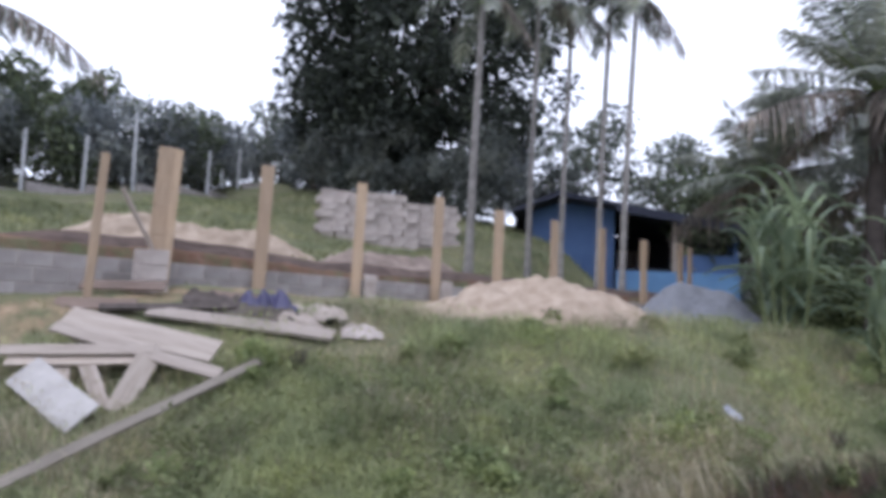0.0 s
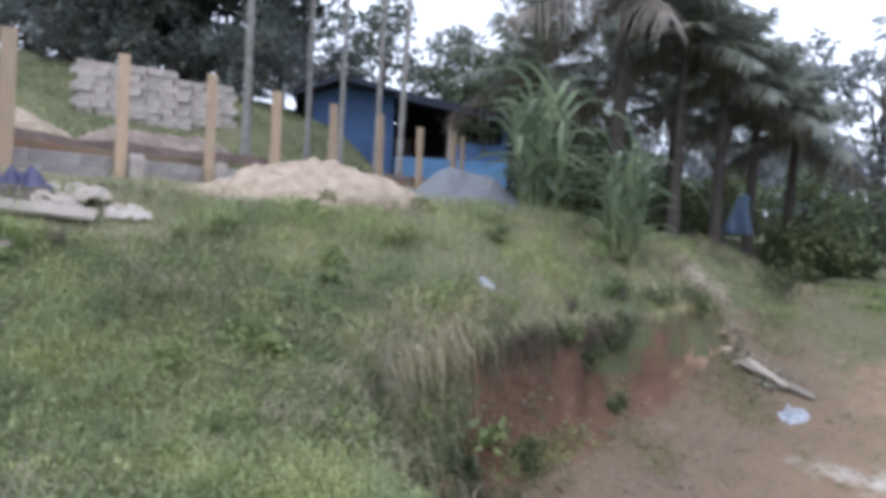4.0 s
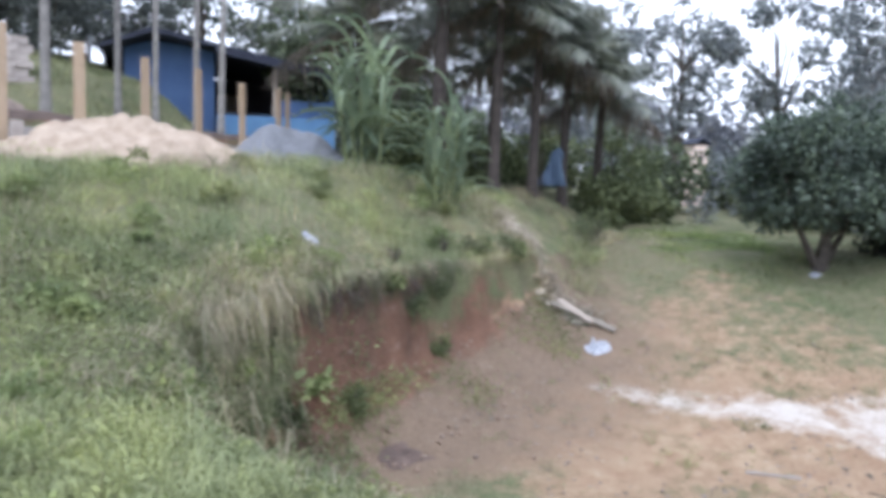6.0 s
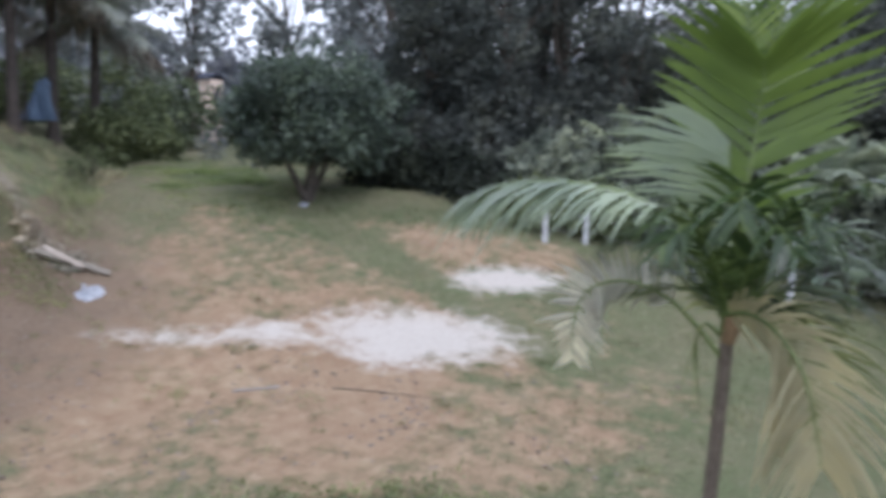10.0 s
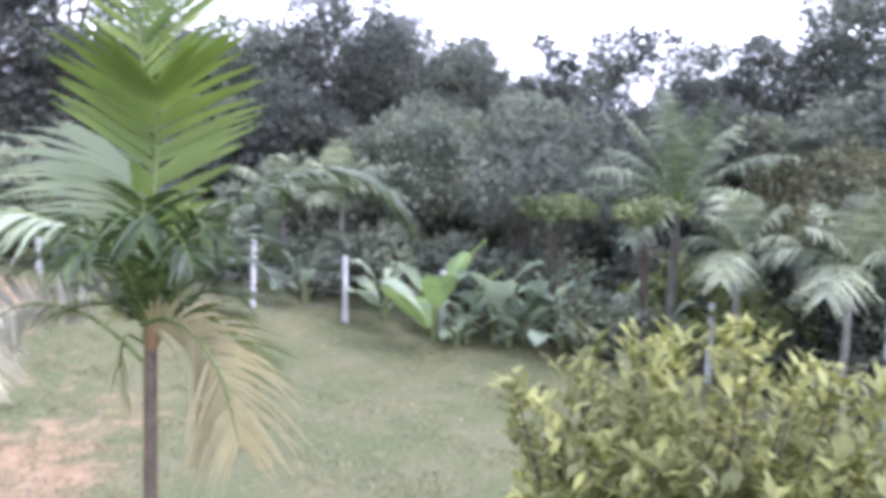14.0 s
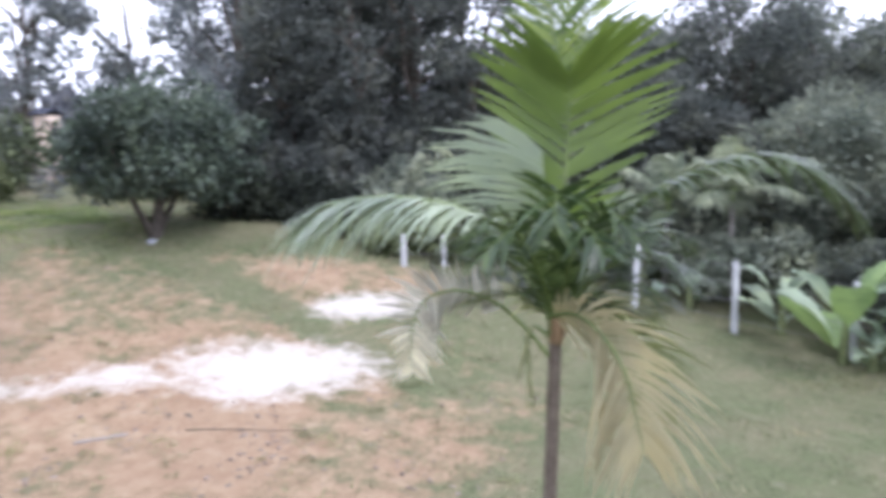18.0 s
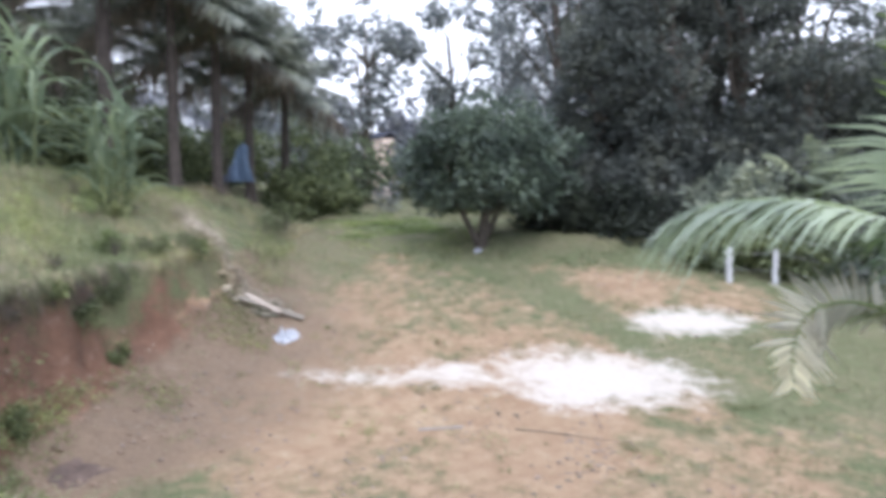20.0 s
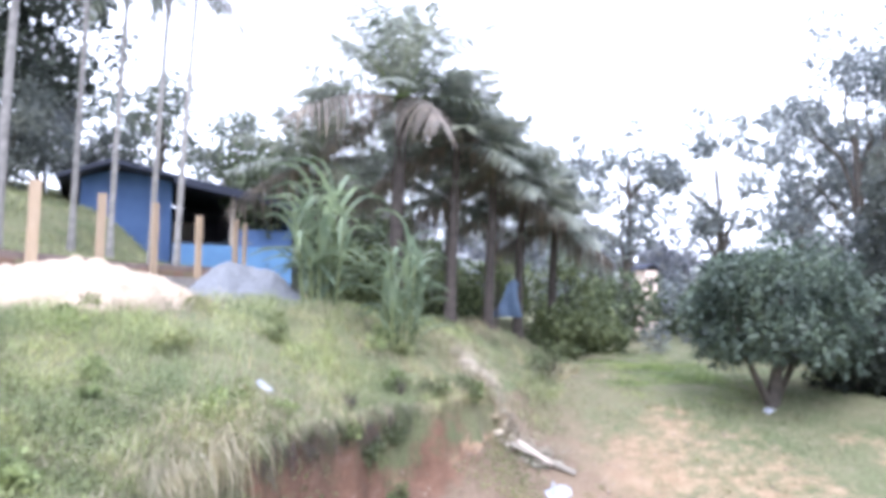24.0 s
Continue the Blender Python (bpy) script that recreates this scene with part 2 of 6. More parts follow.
CANE_LEAF = leafy("cane_leaves", (0.07, 0.115, 0.066), (0.36, 0.43, 0.29), 0.33, 0.35)
CANE_STEM = plain("cane_stem", (0.10, 0.13, 0.05), (0.24, 0.27, 0.12), 9, 0.6, 0.1, 40, 0.2)
BANANA_LEAF = leafy("banana_leaves", (0.17, 0.28, 0.09), (0.38, 0.50, 0.19), 0.4, 0.35)
BANANA_PALE = leafy("pale_banana_leaves", (0.25, 0.33, 0.24), (0.47, 0.55, 0.41), 0.4, 0.35)
GRASS = leafy("grass_blades", (0.135, 0.152, 0.075), (0.37, 0.39, 0.21), 0.75, 0.3)
GRASS_LUSH = leafy("fresh_green_blades", (0.12, 0.17, 0.055), (0.30, 0.38, 0.14), 0.7, 0.35)
GRASS_LAWN = leafy("lawn_blades", (0.105, 0.128, 0.062), (0.27, 0.30, 0.165), 0.75, 0.3)
GRASS_BANK = leafy("bank_grass_blades", (0.215, 0.25, 0.12), (0.47, 0.51, 0.275), 0.75, 0.38)
GRASS_DRY = leafy("dry_grass_blades", (0.25, 0.22, 0.145), (0.54, 0.48, 0.34), 0.7, 0.3)
LEAF_WEED = leafy("weed_leaves", (0.07, 0.09, 0.04), (0.20, 0.235, 0.11), 0.7, 0.3)
WEED_FRESH = leafy("fresh_weed_leaves", (0.165, 0.21, 0.085), (0.38, 0.43, 0.19), 0.65, 0.35)
WEED_DULL = leafy("dull_weed_leaves", (0.12, 0.14, 0.06), (0.29, 0.31, 0.15), 0.7, 0.35)
FIBRE = plain("dry_leaf_sheath", (0.15, 0.095, 0.05), (0.33, 0.22, 0.12), 12, 0.9, 0.3, 60, 0.1)
STRAW = leafy("straw_leaflets", (0.24, 0.20, 0.15), (0.56, 0.49, 0.39), 0.8, 0.2)
CLOD = plain("crumbled_soil", (0.15, 0.108, 0.08), (0.30, 0.22, 0.165), 5, 0.95, 0.5, 40, 0.0)
WEED_LOW = leafy("low_weed_leaves", (0.175, 0.20, 0.09), (0.31, 0.345, 0.16), 0.7, 0.35)
DARK_SOIL = plain("dark_damp_soil", (0.05, 0.036, 0.03), (0.14, 0.10, 0.082), 4, 0.95, 0.6, 30, 0.0, 0.0, 0.03)
RUSTY = planky("rusty_brown_board", (0.10, 0.062, 0.045), (0.22, 0.14, 0.10))
WHITE_BOARD = plain("whitewashed_board", (0.33, 0.315, 0.30), (0.52, 0.50, 0.48), 3, 0.8, 0.2, 40, 0.1)
GARDEN_LEAF = leafy("grey_green_palm_leaflets", (0.17, 0.205, 0.14), (0.38, 0.42, 0.30), 0.5, 0.3)
GARDEN_DEEP = leafy("deep_green_garden_palm", (0.085, 0.12, 0.075), (0.22, 0.265, 0.175), 0.45, 0.3)
LEAF_PAPAYA = leafy("olive_leaves", (0.15, 0.185, 0.09), (0.33, 0.375, 0.18), 0.7, 0.35)
LEAF_OLIVE = leafy("olive_brown_leaves", (0.085, 0.09, 0.052), (0.19, 0.195, 0.11), 0.7, 0.3)
ROOT = plain("dark_roots", (0.035, 0.027, 0.022), (0.09, 0.07, 0.058), 8, 0.95, 0.3, 40, 0.3)
# Lightest wood-edge leaves; the haze over the understory is in this colour.
LEAF_PALE = leafy("haze_lightened_leaves", (0.16, 0.185, 0.145), (0.31, 0.34, 0.265), 0.8, 0.4)
SOIL = plain("loose_soil", (0.15, 0.115, 0.095), (0.31, 0.25, 0.21), 3.5, 0.95, 0.6, 30, 0.0, 0.0, 0.03)

# ---- shaping helpers ----


def mesh_of(name, verts, faces, mat, smooth=False):
    """One mesh from arrays; faces all have the same number of corners."""
    me = bpy.data.meshes.new(name)
    v = np.asarray(verts, np.float32).reshape(-1, 3)
    f = np.asarray(faces, np.int32)
    n, k = f.shape
    me.vertices.add(len(v))
    me.vertices.foreach_set("co", v.ravel())
    me.loops.add(n * k)
    me.loops.foreach_set("vertex_index", f.ravel())
    me.polygons.add(n)
    me.polygons.foreach_set("loop_start", np.arange(n, dtype=np.int32) * k)
    me.polygons.foreach_set("loop_total", np.full(n, k, np.int32))
    if smooth:
        me.polygons.foreach_set("use_smooth", np.ones(n, bool))
    me.update(calc_edges=True)
    me.validate()
    me.materials.append(mat)
    return me


def place(ob, parent=None, m=None):
    if parent is not None:
        ob.parent = parent
    if m is not None:
        ob.matrix_basis = m
    return ob


def part(name, data, parent, label="", m=None):
    ob = place(new(name, data), parent, m)
    return tagged(ob, label)


def thing(name, x, y, z, label, category, group="", turn=0.0, kind=""):
    ob = new(name)
    ob.empty_display_size = 0.2
    ob.matrix_basis = pose(x, y, z, 0, 0, turn)
    return tagged(ob, label, category, group, kind)


def joined(pieces):
    """Joins (verts, faces) arrays."""
    vs, fs, n = [], [], 0
    for v, f in pieces:
        vs.append(v)
        fs.append(np.asarray(f) + n)
        n += len(v)
    return np.concatenate(vs), np.concatenate(fs)


def tube(pts, radii, sides=7):
    """A tapering tube along points, as quads (the tip closed by its small radius)."""
    pts = np.asarray(pts, float)
    d = np.gradient(pts, axis=0)
    d /= np.linalg.norm(d, axis=1)[:, None] + 1e-9
    ref = np.where(np.abs(d[:, 2:3]) > 0.9, np.array([[1.0, 0, 0]]), np.array([[0, 0, 1.0]]))
    a = np.cross(d, ref)
    a /= np.linalg.norm(a, axis=1)[:, None] + 1e-9
    b = np.cross(d, a)
    ang = np.arange(sides) * 2 * np.pi / sides
    r = np.asarray(radii, float)[:, None, None]
    v = pts[:, None, :] + r * (np.cos(ang)[None, :, None] * a[:, None, :] + np.sin(ang)[None, :, None] * b[:, None, :])
    n = len(pts)
    i, j = np.meshgrid(np.arange(n - 1), np.arange(sides), indexing="ij")
    k = (j + 1) % sides
    f = np.stack([i * sides + j, i * sides + k, (i + 1) * sides + k, (i + 1) * sides + j], -1).reshape(-1, 4)
    return v.reshape(-1, 3), f


def box_mesh(name, sx, sy, sz, mat, bevel=0.0, wear=0.0, seed=0, cuts=0):
    """A box with its base at z = 0, bevelled and a little uneven."""
    bm = bmesh.new()
    bmesh.ops.create_cube(bm, size=1.0)
    if cuts:
        long_edges = [e for e in bm.edges if abs((e.verts[0].co - e.verts[1].co).z) > 0.5]
        bmesh.ops.subdivide_edges(bm, edges=long_edges, cuts=cuts, use_grid_fill=True)
    bmesh.ops.scale(bm, vec=(sx, sy, sz), verts=bm.verts)
    bmesh.ops.translate(bm, vec=(0, 0, sz / 2), verts=bm.verts)
    if bevel:
        bmesh.ops.bevel(bm, geom=bm.edges[:], offset=bevel, segments=1, affect="EDGES")
    rnd = random.Random(seed)
    if wear:
        for v in bm.verts:
            v.co += Vector((rnd.uniform(-wear, wear), rnd.uniform(-wear, wear), rnd.uniform(-wear, wear)))
    me = bpy.data.meshes.new(name)
    bm.to_mesh(me)
    bm.free()
    me.materials.append(mat)
    return me


def smooth01(v):
    v = np.clip(v, 0, 1)
    return v * v * (3 - 2 * v)


def waves(x, y, k, seed):
    """A cheap smooth unevenness from a few crossing sine waves."""
    r = np.random.default_rng(seed)
    out = 0
    for i in range(6):
        a, p, s = r.uniform(0, np.pi), r.uniform(0, 6.28), k * r.uniform(0.6, 1.7)
        out = out + np.sin(s * (x * np.cos(a) + y * np.sin(a)) + p)
    return out / 6


# ---- the lie of the land ----
WALL_X, WALL_Y, WALL_DX, WALL_DY = -4.36, 10.72, 0.629, 0.777
WALL_TOP = 3.84
EDGE = [(2.3, -60), (2.2, -8), (1.5, -2), (1.15, 1.0), (0.55, 3.0), (-0.1, 4.6), (0.3, 5.9), (1.0, 6.8), (1.75, 7.45), (2.7, 8.15), (3.7, 9.0), (4.9, 9.55), (6.0, 10.3), (6.9, 11.5), (8.0, 13.0), (12, 17), (20, 26), (60, 70)]


def from_edge(x, y):
    """Distance from the edge of the upper bank: positive over the lower yard."""
    best, sign = np.full(np.shape(x), 1e9), np.ones(np.shape(x))
    for (ax, ay), (bx, by) in zip(EDGE[:-1], EDGE[1:]):
        dx, dy = bx - ax, by - ay
        t = np.clip(((x - ax) * dx + (y - ay) * dy) / (dx * dx + dy * dy), 0, 1)
        d = np.hypot(x - ax - t * dx, y - ay - t * dy)
        s = np.where((x - ax) * dy - (y - ay) * dx > 0, 1.0, -1.0)
        sign = np.where(d < best, s, sign)
        best = np.minimum(best, d)
    return best * sign


def rough_edge(x, y):
    """The same, with the crumbled unevenness of the lip."""
    return from_edge(x, y) + 0.16 * waves(x, y, 4.0, 3) + 0.10 * waves(x, y, 9.0, 4) + 0.02 * waves(x, y, 19.0, 14)


def wall_coords(x, y):
    s = (x - WALL_X) * WALL_DY - (y - WALL_Y) * WALL_DX
    a = (x - WALL_X) * WALL_DX + (y - WALL_Y) * WALL_DY
    return s, a


def land(x, y, fine=True):
    x, y = np.asarray(x, float), np.asarray(y, float)
    s, a = wall_coords(x, y)
    v = (x - 7) + (y - 5.2)
    v = np.log1p(np.exp(np.clip(v, -30, 30)))
    low = 0.2 * np.where(v < 9, v, 9 + (v - 9) * 0.12)
    low = np.minimum(low, 3.0)
    d = rough_edge(x, y)
    w = y - 0.2 * x
    up = 1.55 + 1.65 * smooth01((w - 4.6) / 6.0) - (1.3 - 0.9 * smooth01((y - 10.5) / 4.5)) * smooth01((x - 3.2) / 5.0)
    lip = 1.95 + 0.62 * np.maximum(-d, 0) + 3 * smooth01((6.2 - y) / 2)
    up = -0.12 * np.log(np.exp(-up / 0.12) + np.exp(-np.minimum(lip, 8) / 0.12))
    up = up + 0.28 * smooth01((2.4 - s) / 2.0) * (1 - smooth01((a - 8) / 4))
    up = up + 0.10 * waves(x, y, 1.5, 5) + 0.05 * waves(x, y, 4.2, 6)
    width = 0.26 + 0.72 * np.clip(6.4 - y, 0, 4.6) + 0.9 * np.clip((x - 6) / 2, 0, 3)
    low = low + 0.65 * np.exp(-np.maximum(d - width, 0) / 0.8) * smooth01((y - 6.0) / 1.5) * (1 - smooth01((x - 5.0) / 3.0)) + 0.035 * waves(x, y, 1.9, 8) + 0.015 * waves(x, y, 6, 9)
    z = up + (low - up) * smooth01(d / width)
    b = np.maximum(-s, 0)
    rear = WALL_TOP + 0.06 + 0.13 * np.minimum(b, 3) + (0.27 - 0.07 * smooth01((5 - a) / 5)) * np.clip(b - 3, 0, 6.5) + 0.10 * np.exp(-((b - 0.4) / 0.28) ** 2) * (0.7 + 0.5 * waves(x, y, 7, 15)) + 0.20 * np.clip(b - 9.5, 0, 10) + 0.02 * np.clip(b - 19.5, 0, 40) + 0.06 * waves(x, y, 1.3, 10)
    rear = rear + 0.95 * smooth01((b - 2.5) / 3.0) * smooth01((a - 7.5) / 3.5) * (1 - smooth01((x - 0.3) / 3.6))
    end = 1 - smooth01((a - 13.2) / 2.5)
    rear = z + (np.maximum(rear, z) - z) * (end + (1 - end) * smooth01(b / 9))
    z = np.where(s < -0.09, rear, z)
    if fine:
        z = z + 0.012 * waves(x, y, 17, 12)
    return z


def ground_at(x, y):
    return float(land(np.array([x]), np.array([y]))[0])


def axis_steps(lo, hi, step, far):
    core = np.arange(lo, hi + 1e-6, step)
    out, gap = [], step
    v = 0.0
    while v < far:
        gap *= 1.22
        v += gap
        out.append(v)
    out = np.array(out)
    return np.concatenate([(lo - out)[::-1], core, hi + out])


gx, gy = axis_steps(-9.0, 16.0, 0.1, 900), axis_steps(-6.0, 26.0, 0.1, 900)
gx, gy = np.union1d(gx, np.arange(0.55, 6.0, 0.1)), np.union1d(gy, np.arange(6.05, 10.6, 0.1))
GX, GY = np.meshgrid(gx, gy, indexing="ij")
GZ = land(GX, GY)
gn, gm = GX.shape
gi, gj = np.meshgrid(np.arange(gn - 1), np.arange(gm - 1), indexing="ij")
quads = np.stack([gi * gm + gj, (gi + 1) * gm + gj, (gi + 1) * gm + gj + 1, gi * gm + gj + 1], -1).reshape(-1, 4)
ground = tagged(new("ground", mesh_of("ground", np.stack([GX, GY, GZ], -1), quads, GROUND, True)), "uneven grassy bank above a bare earth yard", "ground", kind="structure")


def spot(x, y, cx, cy, rx, ry, turn):
    c, s = math.cos(radians(turn)), math.sin(radians(turn))
    u, v = (x - cx) * c + (y - cy) * s, -(x - cx) * s + (y - cy) * c
    return np.clip(1.25 - np.hypot(u / rx, v / ry) * 0.75, 0, 1)


STRIP = [(9.3, 12.2), (9.65, 11.05), (10.36, 9.97), (10.67, 8.88), (10.47, 7.33), (10.14, 5.9), (9.99, 4.8), (9.51, 3.27), (9.3, 2.6)]


def covers(x, y):
    """How far each place is bare earth, pale sand or red cut soil."""
    d = rough_edge(x, y)
    s, a = wall_coords(x, y)
    yard = np.maximum(spot(x, y, 6.8, 5.2, 3.6, 3.6, 0), 0.72 * spot(x, y, 7.2, 8.2, 2.6, 2.2, 40))
    yard = np.maximum(yard, 0.66 * spot(x, y, 8.6, 8.2, 1.4, 3.4, -35))
    yard = np.maximum(yard, 0.9 * spot(x, y, 11.7, 5.7, 2.1, 0.85, -69))
    yard = np.maximum(yard, 0.8 * spot(x, y, 7.4, 2.0, 2.2, 1.0, -8))
    near = np.full(np.shape(x), 9.0)
    for (ax, ay), (bx, by) in zip(STRIP[:-1], STRIP[1:]):
        t = np.clip(((x - ax) * (bx - ax) + (y - ay) * (by - ay)) / ((bx - ax) ** 2 + (by - ay) ** 2), 0, 1)
        near = np.minimum(near, np.hypot(x - ax - t * (bx - ax), y - ay - t * (by - ay)))
    lawn_strip = np.clip(1.45 - near / 0.34, 0, 1)
    foot = 0.95 * smooth01((d - 0.02) / 0.12) * (1 - smooth01((d - 2.4) / 1.2)) * smooth01((y - 5.6) / 1.2) * (1 - smooth01((x - 6.3) / 1.5))
    yard = np.maximum(yard, foot)
    earth = np.clip(yard * (1 - 0.8 * lawn_strip) * (0.84 + 0.34 * waves(x, y, 2.4, 46) + 0.2 * waves(x, y, 7.0, 50)), 0, 1) * (d > 0.2)
    sand = np.maximum(spot(x, y, 8.65, 4.75, 1.25, 0.72, -57), 0.9 * spot(x, y, 8.15, 4.75, 0.7, 0.5, -57))
    sand = np.maximum(sand, np.maximum(0.70 * spot(x, y, 7.35, 6.25, 0.75, 0.36, -52), 0.54 * spot(x, y, 6.5, 6.95, 1.0, 0.24, -46)))
    sand = np.maximum(sand, spot(x, y, 11.1, 4.7, 0.85, 0.42, -42))
    cut = np.clip(1.15 - np.abs(d - 0.30) / 0.38, 0, 1) * smooth01((x - 1.35) / 0.35) * smooth01((y - 6.6) / 0.3) * (1 - 0.36 * smooth01((x - 3.4) / 0.35) + 0.25 * waves(x, y, 5.0, 55)) * (1 - smooth01((x - 5.0) / 0.8))
    band = np.clip(1 - np.abs(s + 0.4) / 0.6, 0, 1) * (a < 14) * (s < 0)
    front = 0.5 * np.clip(1 - np.abs(s - 0.8) / 1.2, 0, 1) * (a < 12)
    rear_sand = 0.85 * spot(x, y, -1.9, 15.6, 2.6, 0.8, 51)
    pale = 0.8 * spot(x, y, -5.5, 11.25, 2.6, 0.85, 51) * (s < -0.45)
    earth = np.maximum(np.maximum(earth, front), np.clip(rear_sand, 0, 1) * (s < -0.3))
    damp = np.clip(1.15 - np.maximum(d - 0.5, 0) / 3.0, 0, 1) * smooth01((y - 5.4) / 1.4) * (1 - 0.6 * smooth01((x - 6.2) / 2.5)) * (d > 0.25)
    return earth, np.maximum(sand * (d > 0.3), pale), np.maximum(cut, 0.95 * band), damp


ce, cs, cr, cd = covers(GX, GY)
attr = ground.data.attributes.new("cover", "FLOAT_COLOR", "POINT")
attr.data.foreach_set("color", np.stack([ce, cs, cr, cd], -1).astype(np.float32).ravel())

# ---- plants ----


def leaf_cloud(centres, radii, count, size, rng, slim=0.45, rise=-0.25):
    """Small diamond leaves scattered through clumps: verts and quads."""
    centres, radii = np.asarray(centres, float), np.asarray(radii, float)
    w = radii ** 2
    pick = rng.choice(len(centres), count, p=w / w.sum())
    u = rng.normal(size=(count, 3))
    u /= np.linalg.norm(u, axis=1)[:, None]
    r = radii[pick][:, None] * rng.uniform(0.45, 1.05, (count, 1)) ** 0.7
    p = centres[pick] + u * r * np.array([1, 1, 0.8])
    ax = rng.normal(size=(count, 3)) + u * 0.7 + np.array([0, 0, rise])
    ax /= np.linalg.norm(ax, axis=1)[:, None]
    side = np.cross(ax, rng.normal(size=(count, 3)))
    side /= np.linalg.norm(side, axis=1)[:, None] + 1e-9
    ln = size * rng.uniform(0.6, 1.35, (count, 1))
    bend = np.cross(ax, side) * ln * 0.12
    v = np.stack([p, p + ax * ln * 0.45 + side * ln * slim * 0.5 + bend, p + ax * ln, p + ax * ln * 0.45 - side * ln * slim * 0.5 + bend], 1)
    return v.reshape(-1, 3), np.arange(count * 4).reshape(-1, 4)


def clumps(rng, centre, rx, ry, rz, n, size):
    """Clump centres over an uneven crown."""
    u = rng.normal(size=(n, 3))
    u /= np.linalg.norm(u, axis=1)[:, None]
    r = rng.uniform(0.35, 1.0, (n, 1)) ** 0.6
    c = np.asarray(centre) + u * r * np.array([rx, ry, rz])
    return c, size * rng.uniform(0.55, 1.3, n)


def tree(name, x, y, label, category, height, trunk_r, crown, n_clumps, clump, leaves, leaf, mat, seed, bark=None, lean=0.0, low=0.35, group="", slim=0.45, z=None, limbs=7, forked=False):
    """A tapered trunk with limbs that reach the clumps, and a crown of many small leaves."""
    rng = np.random.default_rng(seed)
    z = ground_at(x, y) - 0.06 if z is None else z
    t = thing(name, x, y, z, label, category, group)
    rx, ry, rz = crown
    cc, cr = clumps(rng, (lean, 0, height - rz), rx, ry, rz, n_clumps, clump)
    top = np.array([lean * 0.8, 0, height - rz * 0.7])
    k = np.linspace(0, 1, 9)[:, None]
    spine = k * top + np.concatenate([0.06 * height * np.sin(k * 5 + seed) * k, 0.05 * height * np.cos(k * 4 + seed) * k, 0 * k], 1) * (1 - k)
    pieces = [tube(spine, trunk_r * (1.25 - 1.05 * k[:, 0]) + 0.35 * trunk_r * np.exp(-k[:, 0] * 14), 8)]
    for c in cc[rng.permutation(len(cc))[: limbs]]:
        s = spine[rng.integers(2 if low < 0.3 else 3, 7)]
        q = np.linspace(0, 1, 6)[:, None]
        mid = s + (c - s) * q + np.array([0, 0, 0.12 * np.linalg.norm(c - s)]) * np.sin(q * np.pi) + rng.normal(size=(6, 3)) * 0.03 * np.linalg.norm(c - s) * np.sin(q * np.pi)
        pieces.append(tube(mid, trunk_r * (0.5 - 0.42 * q[:, 0]), 6))
    if forked:
        for sx in (-0.55, 0.6):
            q = np.linspace(0, 1, 7)[:, None]
            mid = np.array([0.05 * sx, 0, 0.05]) + q * np.array([sx * rx, 0.2 * sx, height * 0.55]) + np.sin(q * 3.1) * np.array([0.12 * sx, 0, -0.05])
            pieces.append(tube(mid, trunk_r * (0.8 - 0.6 * q[:, 0]), 7))
    v, f = joined(pieces)
    part("trunk", mesh_of("trunk", v, f, bark or BARK, True), t)
    v, f = leaf_cloud(cc, cr, leaves, leaf, rng, slim)
    part("crown", mesh_of("crown", v, f, mat), t)
    return t


def shrub(name, x, y, label, rx, ry, rz, n, clump, leaves, leaf, mat, seed, category="shrub", group="", z=None, slim=0.45, rise=-0.25, stems=4):
    """A low bush: several stems from the ground and leaves right down."""
    rng = np.random.default_rng(seed)
    z = ground_at(x, y) - 0.04 if z is None else z
    t = thing(name, x, y, z, label, category, group)
    cc, cr = clumps(rng, (0, 0, rz), rx, ry, rz, n, clump)
    cc[:, 2] = np.maximum(cc[:, 2], clump * 0.5)
    for c in cc[:stems]:
        q = np.linspace(0, 1, 5)[:, None]
        v, f = tube(c * q + np.array([0, 0, 0.1]) * np.sin(q * np.pi), 0.03 * rz * (1.1 - q[:, 0]) + 0.004, 5)
        part("stem", mesh_of("stem", v, f, BARK, True), t)
    v, f = leaf_cloud(cc, cr, leaves, leaf, rng, slim, rise)
    part("foliage", mesh_of("foliage", v, f, mat), t)
    return t


def bezier(pts, n):
    """A smooth curve through a few points."""
    pts = np.asarray(pts, float)
    k = np.linspace(0, len(pts) - 1, n)
    i = np.clip(k.astype(int), 0, len(pts) - 2)
    t = (k - i)[:, None]
    ext = np.concatenate([[2 * pts[0] - pts[1]], pts, [2 * pts[-1] - pts[-2]]])
    a, b, c, d = ext[i], ext[i + 1], ext[i + 2], ext[i + 3]
    return 0.5 * (2 * b + (c - a) * t + (2 * a - 5 * b + 4 * c - d) * t ** 2 + (3 * b - a - 3 * c + d) * t ** 3)


